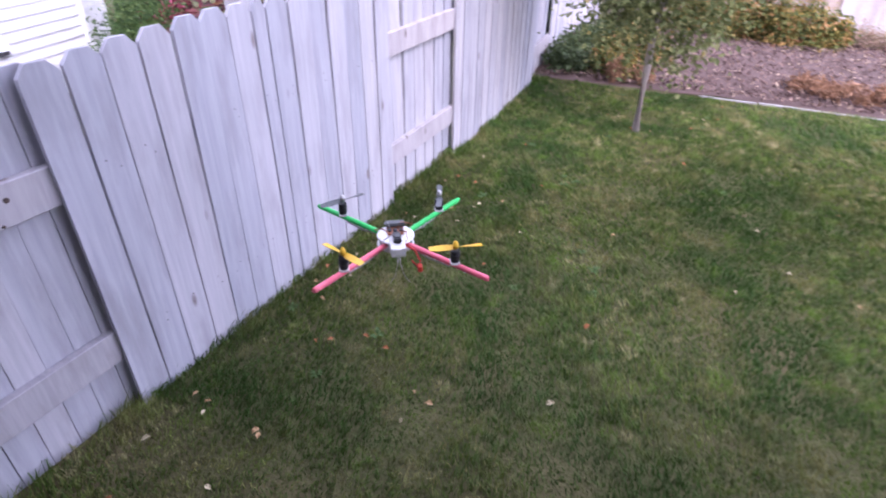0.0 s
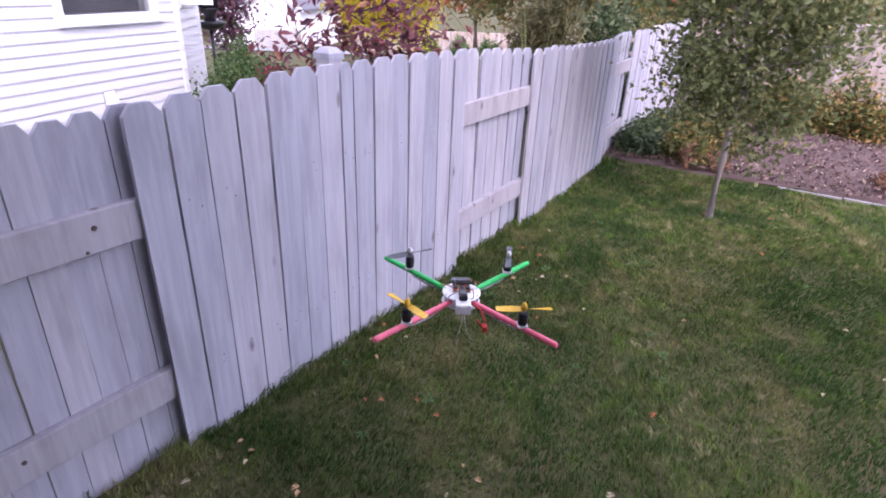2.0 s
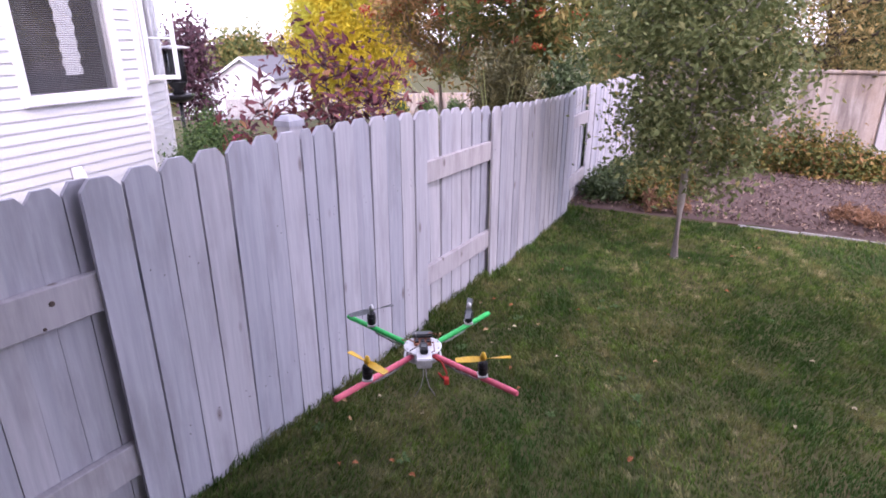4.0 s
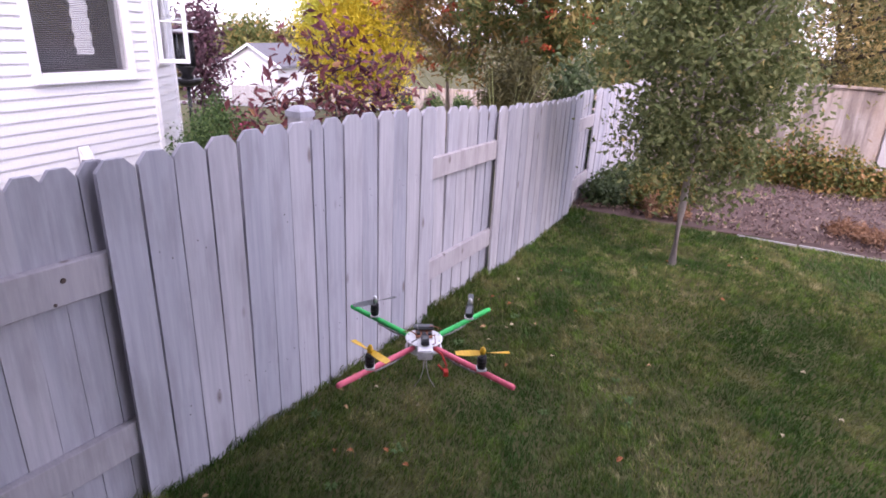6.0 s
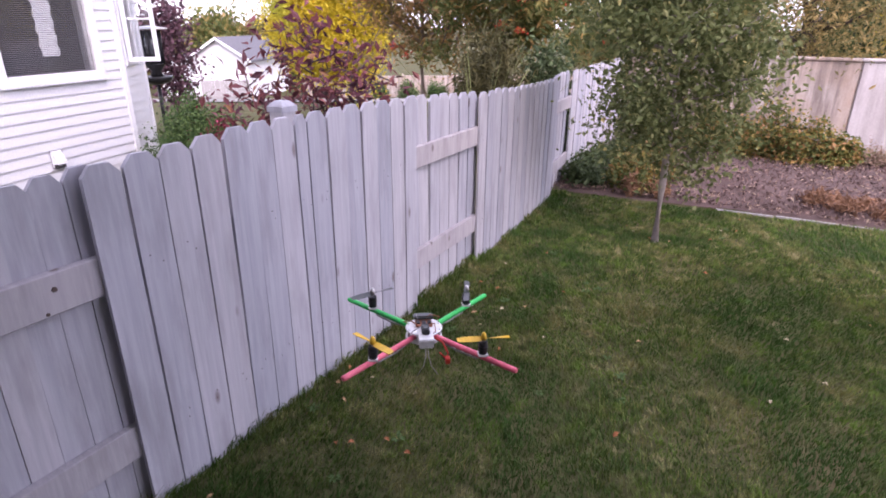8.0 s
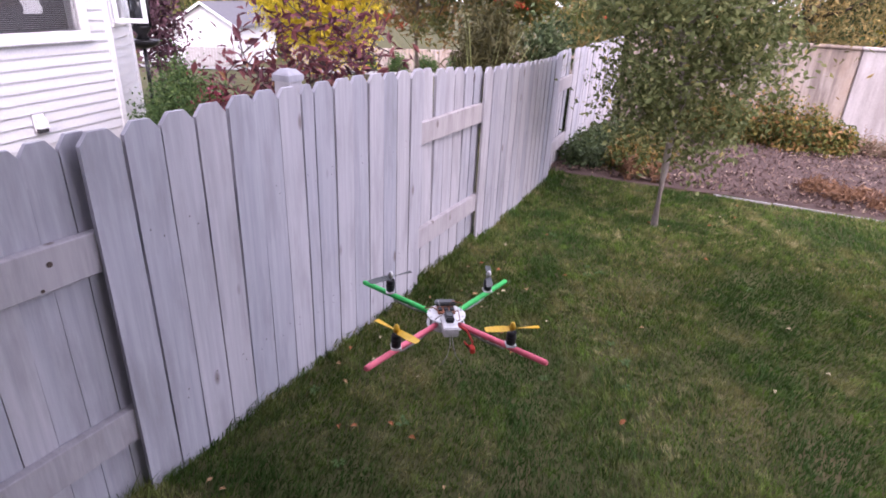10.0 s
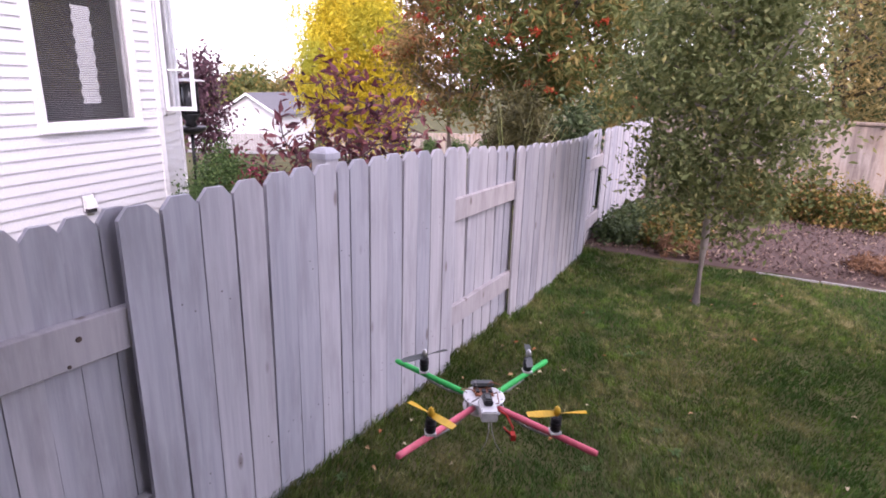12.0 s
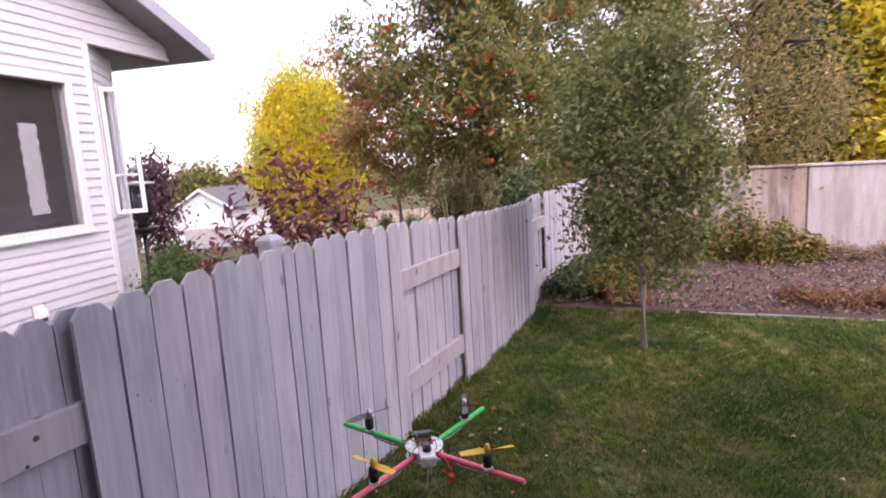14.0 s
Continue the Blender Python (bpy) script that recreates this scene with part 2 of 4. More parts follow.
L_FADED = leaf_material("faded_stems", [(0, (0.16, 0.15, 0.07)), (0.5, (0.30, 0.21, 0.15)), (1, (0.40, 0.28, 0.22))], 0.15)
L_YUCCA = leaf_material("sword_leaves", [(0, (0.13, 0.16, 0.055)), (1, (0.34, 0.34, 0.13))], 0.15)
L_FALLEN = leaf_material("fallen_leaves", [(0, (0.34, 0.14, 0.06)), (0.6, (0.45, 0.26, 0.12)), (1, (0.52, 0.42, 0.24))], 0.05)
BERRY = mottled("rowan_berries", (0.38, 0.045, 0.020), (0.55, 0.10, 0.035), 20.0, 0.35, 0.02)
BLOOM = mottled("pink_petals", (0.55, 0.10, 0.22), (0.65, 0.2, 0.34), 20.0, 0.6, 0.02)

# ---- mesh tools ----
def part(name, bm, mat, parent=None, label=""):
    """Links a bmesh as one mesh object, under a thing or a part."""
    me = bpy.data.meshes.new(name)
    bm.to_mesh(me)
    bm.free()
    return place(name, me, mat, parent, label)


def place(name, me, mat, parent=None, label=""):
    if mat and not me.materials:
        me.materials.append(mat)
    ob = new(name, me)
    ob.parent = parent
    if label:
        tagged(ob, label)
    return ob


def empty(name, at=(0, 0, 0), turn=0.0):
    ob = new(name)
    ob.matrix_basis = pose(*at, 0, 0, turn)
    return ob


def box(bm, x0, y0, z0, x1, y1, z1, m=None):
    c = [(x, y, z) for z in (z0, z1) for y in (y0, y1) for x in (x0, x1)]
    v = [bm.verts.new(m @ Vector(p) if m else p) for p in c]
    for f in ((0, 2, 3, 1), (4, 5, 7, 6), (0, 1, 5, 4), (2, 6, 7, 3), (0, 4, 6, 2), (1, 3, 7, 5)):
        bm.faces.new([v[i] for i in f])
    return v


def bevelled(width, segments=1, *boxes, m=None):
    bm = bmesh.new()
    for b in boxes:
        box(bm, *b, m=m)
    bmesh.ops.bevel(bm, geom=bm.edges[:], offset=width, segments=segments, affect="EDGES")
    return bm


def prism(bm, outline, depth, m=None):
    """An outline in x, z (anticlockwise seen from -y) drawn out from y = 0 to depth."""
    a = [bm.verts.new(m @ Vector((x, 0, z)) if m else (x, 0, z)) for x, z in outline]
    b = [bm.verts.new(m @ Vector((x, depth, z)) if m else (x, depth, z)) for x, z in outline]
    bm.faces.new(a)
    bm.faces.new(b[::-1])
    for i in range(len(a)):
        j = (i + 1) % len(a)
        bm.faces.new((a[j], a[i], b[i], b[j]))


def tube(bm, pts, radii, sides=8):
    rings = []
    for i, p in enumerate(pts):
        p = Vector(p)
        d = Vector(pts[min(i + 1, len(pts) - 1)]) - Vector(pts[max(i - 1, 0)])
        q = d.to_track_quat("Z", "Y")
        rings.append([bm.verts.new(p + q @ Vector((radii[i] * math.cos(2 * math.pi * k / sides), radii[i] * math.sin(2 * math.pi * k / sides), 0))) for k in range(sides)])
    for r0, r1 in zip(rings, rings[1:]):
        for k in range(sides):
            f = bm.faces.new((r0[k], r0[(k + 1) % sides], r1[(k + 1) % sides], r1[k]))
            f.smooth = True
    bm.faces.new(rings[0][::-1])
    bm.faces.new(rings[-1])


def mesh_from(name, verts, faces):
    me = bpy.data.meshes.new(name)
    me.from_pydata(np.asarray(verts, dtype=float).tolist(), [], np.asarray(faces).tolist())
    return me


def frames_for(rng, n, upward=0.0):
    """Random pairs of unit axes; upward turns the leaf faces towards the sky."""
    nrm = rng.normal(size=(n, 3))
    nrm[:, 2] += upward * 2
    nrm /= np.linalg.norm(nrm, axis=1, keepdims=True)
    a = np.cross(nrm, rng.normal(size=(n, 3)))
    a /= np.linalg.norm(a, axis=1, keepdims=True)
    return a, np.cross(nrm, a), nrm


def leaf_cloud(name, parent, centres, size, mat, seed, upward=0.3, slim=0.55, label="", kind=""):
    """Many small folded leaves round the given places, in one mesh."""
    rng = np.random.default_rng(seed)
    n = len(centres)
    a, b, nrm = frames_for(rng, n, upward)
    s = size * rng.uniform(0.6, 1.35, (n, 1))
    v = np.stack([centres - a * s, centres + b * s * slim + nrm * s * 0.2, centres + a * s, centres - b * s * slim + nrm * s * 0.2], 1).reshape(-1, 3)
    i = np.arange(n)[:, None] * 4
    f = np.concatenate([i + [0, 1, 2], i + [0, 2, 3]])
    ob = place(name, mesh_from(name, v, f), mat, parent, label)
    if kind:
        tagged(ob, kind=kind)
    return ob


def clumps(rng, centres, spread, per):
    """Leaf places scattered in clumps round each centre."""
    c = np.repeat(np.asarray(centres, dtype=float), per, axis=0)
    return c + rng.normal(size=c.shape) * spread


def grow(rng, base, height, spread, limbs, fork=0.3, lean=(0, 0), twigs=3):
    """Trunk and limb lines of a tree: the trunk's points, a list of limbs and the tips of the twigs."""
    trunk = [(base[0] + lean[0] * k / 5 + rng.normal() * 0.012 * height * (k > 0) * 0.5, base[1] + lean[1] * k / 5 + rng.normal() * 0.012 * height * (k > 0) * 0.5, base[2] + height * 0.86 * k / 5) for k in range(6)]
    arms, tips = [], []
    for i in range(limbs):
        u = fork + (1 - fork) * (i + 0.5) / limbs
        k = min(int(u * 5), 4)
        p = np.array(trunk[k]) + (np.array(trunk[k + 1]) - np.array(trunk[k])) * (u * 5 - k)
        ang = i * 2.4 + rng.normal() * 0.3
        reach = spread * (0.55 + 0.6 * math.sin(math.pi * min(1, (u - fork) / (1 - fork) * 0.8 + 0.15))) * rng.uniform(0.75, 1.15)
        end = p + np.array([math.cos(ang) * reach, math.sin(ang) * reach, reach * rng.uniform(0.25, 0.8)])
        mid = (p + end) / 2 + np.array([0, 0, -0.06 * reach])
        arms.append((p, mid, end))
        tips += [mid, end]
        for _ in range(twigs):
            w = rng.uniform(0.3, 1.0)
            q = p + (end - p) * w
            t = q + rng.normal(size=3) * reach * 0.33
            arms.append((q, (q + t) / 2, t))
            tips.append(t)
    tips.append(np.array(trunk[-1]))
    return trunk, arms, np.array(tips)


def tree(name, label, base, height, spread, limbs, r0, bark, leaves, leaf, per, puff, seed, fork=0.3, lean=(0, 0), squash=1.0, twigs=3, slim=0.55, fill=0, fill_box=None):
    rng = np.random.default_rng(seed)
    root = empty(name, base)
    trunk, arms, tips = grow(rng, (0, 0, 0), height, spread, limbs, fork, lean, twigs)
    bm = bmesh.new()
    pts = [(0, 0, -0.05)] + trunk
    tube(bm, pts, [r0 * 1.35] + [r0 * (1 - 0.16 * k) for k in range(6)], 9)
    part("trunk", bm, bark, root)
    for i in range(0, len(arms), twigs + 1):
        bm = bmesh.new()
        for p, m, e in arms[i:i + twigs + 1]:
            r = r0 * 0.35 * min(1.0, np.linalg.norm(e - p) / spread)
            tube(bm, [p, m, e], [r + 0.004, r * 0.6 + 0.003, r * 0.2 + 0.002], 5)
        part("branch", bm, bark, root)
    c = clumps(rng, tips, puff, per)
    if fill:
        g = rng.normal(size=(fill, 3))
        g /= np.linalg.norm(g, axis=1, keepdims=True)
        g *= rng.uniform(0.35, 1.0, (fill, 1)) ** 0.5
        c = np.concatenate([c, clumps(rng, g * fill_box[1] + fill_box[0], puff, per)])
    c[:, 2] = (c[:, 2] - height * 0.5) * squash + height * 0.5
    leaf_cloud("crown", root, c, leaf, leaves, seed + 1, slim=slim)
    tagged(root, label, "tree")
    return root, c

# ---- ground ----
def ground_z(x, y):
    """Level lawn; beyond the fence the land falls away towards the street."""
    u = -0.6 * x + 0.8 * y
    w = min(1.0, max(0.0, (u - 8.5) / 5.0))
    drop = 0.085 * (min(u, 44.0) - 6.5) * w * w * (3 - 2 * w)
    near = 0.012 * noise.noise((x * 1.3, y * 1.3, 0)) if abs(x) < 9 and abs(y) < 12 else 0.0
    return near - drop


def build_ground():
    axis_x = [-900, -400, -160, -90] + [-60 + 3 * i for i in range(17)] + [-9 + 0.3 * i for i in range(62)] + [12, 16, 22, 30, 45, 70, 120, 300, 900]
    axis_y = [-900, -300, -100, -40, -20, -10, -6] + [-4 + 0.3 * i for i in range(60)] + [14 + 2.5 * i for i in range(18)] + [65, 90, 150, 400, 900]
    v = [(x, y, ground_z(x, y)) for y in axis_y for x in axis_x]
    n = len(axis_x)
    f = [(j * n + i, j * n + i + 1, (j + 1) * n + i + 1, (j + 1) * n + i) for j in range(len(axis_y) - 1) for i in range(n - 1)]
    me = mesh_from("ground", v, f)
    for p in me.polygons:
        p.use_smooth = True
    tagged(place("ground", me, TURF), "dark turf soil under a lawn with dry patches", "ground", kind="structure")


def build_grass():
    """Blades of the lawn, thinner in dry patches and longer along the fence."""
    rng = np.random.default_rng(4)
    n = 520000
    x, y = rng.uniform(-0.35, 6.6, n), rng.uniform(-1.6, 6.35, n)
    keep = (y < 5.53 + 0.085 * x + 0.03 * np.sin(x * 5)) & ((x > -0.02 - 0.04 * np.maximum(y, 0)) & (rng.random(n) < np.clip(1.25 - 0.13 * np.hypot(x - 1.8, y + 0.5), 0.45, 1)))
    x, y = x[keep], y[keep]
    n = len(x)
    z = np.array([ground_z(a, b) for a, b in zip(x, y)])
    tuft = np.array([noise.noise((a * 3.1, b * 3.1, 2.0)) for a, b in zip(x, y)])
    h = rng.uniform(0.018, 0.043, n) * (1 + 0.7 * tuft) * (1 + 0.9 * np.exp(-np.maximum(x, 0) / 0.10))
    w = rng.uniform(0.0012, 0.0026, n) * (1 + 0.18 * np.hypot(x - 1.8, y + 0.5))
    ang, lean = rng.uniform(0, 6.283, n), rng.uniform(0.1, 1.0, n) * h
    comb = 0.35 * h
    dx, dy = np.cos(ang), np.sin(ang)
    tx, ty = lean * np.cos(ang * 7.3) + comb * np.sin(x * 2.1 + y), lean * np.sin(ang * 7.3) + comb * np.cos(y * 1.7 - x)
    b0 = np.stack([x - dx * w, y - dy * w, z - 0.004], 1)
    b1 = np.stack([x + dx * w, y + dy * w, z - 0.004], 1)
    m0 = np.stack([x - dx * w * 0.8 + tx * 0.35, y - dy * w * 0.8 + ty * 0.35, z + h * 0.6], 1)
    m1 = np.stack([x + dx * w * 0.8 + tx * 0.35, y + dy * w * 0.8 + ty * 0.35, z + h * 0.6], 1)
    t = np.stack([x + tx, y + ty, z + h], 1)
    v = np.stack([b0, b1, m1, m0, t], 1).reshape(-1, 3)
    i = np.arange(n)[:, None] * 5
    f = np.concatenate([i + [0, 1, 2], i + [0, 2, 3], i + [3, 2, 4]])
    tagged(place("lawn_grass", mesh_from("lawn_grass", v, f), GRASS), "short uneven green lawn grass with straw-coloured dry patches", "grass", kind="stuff")


build_ground()
build_grass()

# ---- planting bed, edging and concrete wall ----
WALL_Y = 9.9


def bed_edge(x):
    """The line between lawn and bed."""
    return 5.57 + 0.085 * x + 0.02 * np.sin(x * 1.3)


def build_bed():
    nx, ny = 50, 30
    v = []
    for j in range(ny + 1):
        for i in range(nx + 1):
            x = -0.42 + 9.4 * i / nx
            y0 = bed_edge(x) + 0.03
            y = y0 + (WALL_Y + 0.05 - y0) * j / ny
            z = 0.012 + 0.115 * math.sin(math.pi * min(1, j / ny * 1.3)) + 0.03 * noise.noise((x * 1.5, y * 1.5, 3)) + 0.015 * noise.noise((x * 6, y * 6, 5))
            v.append((x, y, z))
    n = nx + 1
    f = [(j * n + i, j * n + i + 1, (j + 1) * n + i + 1, (j + 1) * n + i) for j in range(ny) for i in range(nx)]
    me = mesh_from("planting_bed", v, f)
    for p in me.polygons:
        p.use_smooth = True
    tagged(place("planting_bed", me, MULCH), "bare planting bed of purplish-brown bark mulch", "ground", kind="structure")
    rng = np.random.default_rng(9)
    n = 14000
    x = rng.uniform(-0.3, 6.0, n)
    y = bed_edge(x) + 0.06 + rng.random(n) ** 1.3 * 3.9
    z = 0.045 + 0.10 * np.sin(np.pi * np.clip((y - bed_edge(x)) / 4.2 * 1.3, 0, 1)) + rng.uniform(-0.01, 0.02, n)
    leaf_cloud("mulch_chips", None, np.stack([x, y, z], 1), 0.026, CHIP, 12, upward=0.5, slim=0.35)
    tagged(bpy.data.objects["mulch_chips"], "loose brown bark chips scattered over the bed", "mulch", kind="stuff")


def build_edging():
    root = empty("bed_edging")
    x = 1.66
    k = 0
    while x < 6.5:
        y = bed_edge(x)
        bm = bevelled(0.006, 1, (0, -0.012, -0.03, 0.58, 0.012, 0.006))
        ob = part("edging_strip", bm, EDGE, root)
        ob.matrix_basis = pose(x, y, 0.016 + 0.004 * math.sin(k * 2.1), 0, 0.2 * math.sin(k * 1.7), 3.5 + 1.2 * math.cos(x * 1.3))
        x += 0.595
        k += 1
    tagged(root, "pale low garden edging between lawn and bed", "edging", kind="structure")


def build_concrete_wall():
    root = empty("concrete_wall")
    top = 1.44
    for x, wide, mat in ((-0.33, 0.96, CONCRETE), (0.66, 2.42, CONCRETE), (3.11, 2.42, PALE_CONCRETE), (5.56, 2.36, PALE_CONCRETE), (7.95, 2.36, CONCRETE)):
        part("wall_panel", bevelled(0.012, 1, (x, WALL_Y, -0.3, x + wide, WALL_Y + 0.11, top)), mat, root)
        part("wall_post", bevelled(0.004, 1, (x - 0.028, WALL_Y + 0.03, -0.3, x - 0.004, WALL_Y + 0.10, top)), CONCRETE, root)
        part("wall_coping", bevelled(0.012, 1, (x - 0.028, WALL_Y - 0.03, top, x + wide, WALL_Y + 0.14, top + 0.05)), mat, root)
    tagged(root, "buff precast concrete garden wall with weathering and leaf-shade streaks", "wall", kind="structure")


build_bed()
build_edging()
build_concrete_wall()

# ---- the board fence ----
LINE = ((-4.0, 0.01), (0.0, 0.005), (2.0, 0.0), (3.0, -0.015), (4.0, -0.035), (5.1, -0.10), (6.0, -0.19), (9.85, -0.43))
TOPS = ((-4.0, 1.43), (-0.3, 1.445), (0.0, 1.465), (0.2, 1.487), (0.5, 1.507), (1.3, 1.518), (2.0, 1.497), (3.0, 1.435), (4.0, 1.405), (4.7, 1.39), (5.7, 1.41), (9.9, 1.42))


def along(table, s):
    for (a, va), (b, vb) in zip(table, table[1:]):
        if s <= b:
            return va + (vb - va) * (s - a) / (b - a)
    return table[-1][1]


def fence_turn(s):
    return math.degrees(math.atan2(-(along(LINE, s + 0.2) - along(LINE, s - 0.2)), 0.4))


def board_mesh(width, rng):
    """A dog-eared board, 1 m tall, a little cupped and worn, its face towards +x."""
    w, t, ear = width / 2, 0.018, min(0.036, width * 0.26)
    bm = bmesh.new()
    rows = [0.0, 0.25, 0.5, 0.75, 1 - 0.027]
    bend = rng.normal() * 0.002
    ring = []
    for z in rows:
        d = bend * math.sin(z * 3) + rng.normal() * 0.0007
        ring.append([bm.verts.new(p) for p in ((0.001 + d, -w + rng.normal() * 0.0006, z), (d, w + rng.normal() * 0.0006, z), (d - t, w, z), (d - t, -w, z))])
    ring.append([bm.verts.new(p) for p in ((0, -w + ear, 1), (0, w - ear, 1 + rng.normal() * 0.001), (-t, w - ear, 1), (-t, -w + ear, 1))])
    for a, b in zip(ring, ring[1:]):
        for k in range(4):
            bm.faces.new((a[k], a[(k + 1) % 4], b[(k + 1) % 4], b[k]))
    bm.faces.new(ring[-1])
    bm.faces.new(ring[0][::-1])
    bm.normal_update()
    me = bpy.data.meshes.new("fence_board")
    bm.to_mesh(me)
    bm.free()
    me.materials.append(PAINT)
    return me


def build_fence():
    rng = np.random.default_rng(21)
    root = empty("board_fence")
    wide = [board_mesh(0.1388, rng) for _ in range(7)]
    slim = board_mesh(0.078, rng)
    narrow = [board_mesh(0.1125, rng) for _ in range(3)]

    def board(s, depth, me):
        top = along(TOPS, s) + rng.normal() * 0.004
        foot = -0.01 + rng.normal() * 0.006
        ob = place("fence_board", me, None, root)
        ob.matrix_basis = pose(along(LINE, s) + depth, s, foot, rng.normal() * 0.18, rng.normal() * 0.22, fence_turn(s) + rng.normal() * 0.4) @ Matrix.Diagonal((1, 1, top - foot, 1))

    # front sections (start, boards, pitch, place of the slim board) and back sections
    front = ((-2.99, 14, 0.147, None), (-0.075, 14, 0.1455, 7), (3.03, 15, 0.1475, None), (6.02, 26, 0.1475, None))
    for start, count, pitch, thin in front:
        s = start
        for k in range(count):
            if k == thin:
                board(s + 0.042, 0, slim)
                s += 0.084
            board(s + pitch / 2, 0, wide[int(rng.integers(7))])
            s += pitch
    for start, count, pitch, kinds in ((-1.135, 10, 0.115, narrow), (2.02, 7, 0.152, wide), (5.245, 5, 0.154, wide)):
        for k in range(count):
            board(start + pitch * (k + 0.5), -0.058, kinds[int(rng.integers(len(kinds)))])
    # rails, between the two layers of boards
    s = -3.0
    for length in (1.95, 2.05, 2.08, 1.85, 2.3, 2.6):
        for z in (0.345, 1.085):
            a, b = s, s + length
            zz = z + (along(TOPS, (a + b) / 2) - 1.49) * (0.6 if z > 1 else 0.2)
            bm = bevelled(0.003, 1, (-0.019, -length / 2 + 0.002, -0.073, 0.019, length / 2 - 0.002, 0.073))
            ob = part("fence_rail", bm, RAIL, root)
            ob.matrix_basis = pose((along(LINE, a) + along(LINE, b)) / 2 - 0.0385, (a + b) / 2, zz, 0, 0, math.degrees(math.atan2(-(along(LINE, b) - along(LINE, a)), length)))
        s += length
    # rusty nail heads, two to a board at each rail
    v, f = [], []
    for ob in list(root.children):
        if ob.name.startswith("fence_board") and 0.0 <= ob.location.y < 9.0:
            for z in (0.325, 0.365, 1.055, 1.095):
                y = ob.location.y + rng.uniform(-0.045, 0.045)
                x = ob.location.x + 0.0035
                o = len(v)
                v += [(x, y + 0.0035 * math.cos(k * 1.0472), z + rng.normal() * 0.0002 + 0.0035 * math.sin(k * 1.0472)) for k in range(6)]
                f.append([o + k for k in range(6)])
    me = bpy.data.meshes.new("nail_heads")
    me.from_pydata(v, [], f)
    tagged(place("nail_heads", me, NAIL, root), "dark rusty nail heads", kind="stuff")
    # two dark knots in the exposed rail
    for s, z, r in ((-0.228, 1.086, 0.011), (-0.266, 1.008, 0.007), (-0.62, 0.355, 0.010)):
        bm = bmesh.new()
        tube(bm, [(-0.022, 0, 0), (-0.0165, 0, 0)], [r, r * 0.8], 9)
        part("rail_knot", bm, NAIL, root).matrix_basis = pose(along(LINE, s), s, z)
    # posts; only the one with the cap stands above the boards
    for s in (-2.0, 1.0, 3.10, 6.12, 8.6):
        capped = s == 1.0
        h = 1.528 if capped else along(TOPS, s) - 0.06
        bm = bevelled(0.004, 1, (-0.045, -0.045, -0.1, 0.045, 0.045, h))
        post = part("fence_post", bm, PAINT, root)
        post.matrix_basis = pose(along(LINE, s) - 0.122, s, 0, 0, 0, fence_turn(s))
        if capped:
            bm = bmesh.new()
            box(bm, -0.051, -0.051, h - 0.010, 0.051, 0.051, h + 0.018)
            top = [bm.verts.new(p) for p in ((-0.049, -0.049, h + 0.0185), (0.049, -0.049, h + 0.0185), (0.049, 0.049, h + 0.0185), (-0.049, 0.049, h + 0.0185))]
            ridge = [bm.verts.new(p) for p in ((-0.026, -0.026, h + 0.042), (0.026, -0.026, h + 0.042), (0.026, 0.026, h + 0.042), (-0.026, 0.026, h + 0.042))]
            for k in range(4):
                bm.faces.new((top[k], top[(k + 1) % 4], ridge[(k + 1) % 4], ridge[k]))
            bm.faces.new(ridge)
            part("post_cap", bm, PAINT, post, "bevelled square post cap")
    tagged(root, "weathered grey-white dog-eared board fence with boards alternating front and back", "fence", kind="structure")


build_fence()

# ---- neighbour's house ----
HOUSE = pose(-4.461, 2.83, 0.10, 0, 0, 14)   # local y runs along the gable wall, x towards the fence


def siding(parent, m, spans, z0, z1, step=0.102):
    """Lap siding courses as separate boards; spans(z) gives the stretches of the wall that they cover."""
    z = z0
    while z < z1 - 0.02:
        for a, b in spans(z + step / 2):
            bm = bmesh.new()
            lo, hi = z, min(z + step, z1)
            v = [bm.verts.new(m @ Vector(p)) for p in ((0.020, a, lo), (0.020, b, lo), (0.005, b, hi), (0.005, a, hi), (0.0, a, lo), (0.0, b, lo), (0.0, b, hi), (0.0, a, hi))]
            for f in ((0, 1, 2, 3), (1, 0, 4, 5), (3, 2, 6, 7), (0, 3, 7, 4), (2, 1, 5, 6)):
                bm.faces.new([v[i] for i in f])
            part("siding_board", bm, SIDING, parent)
        z += step


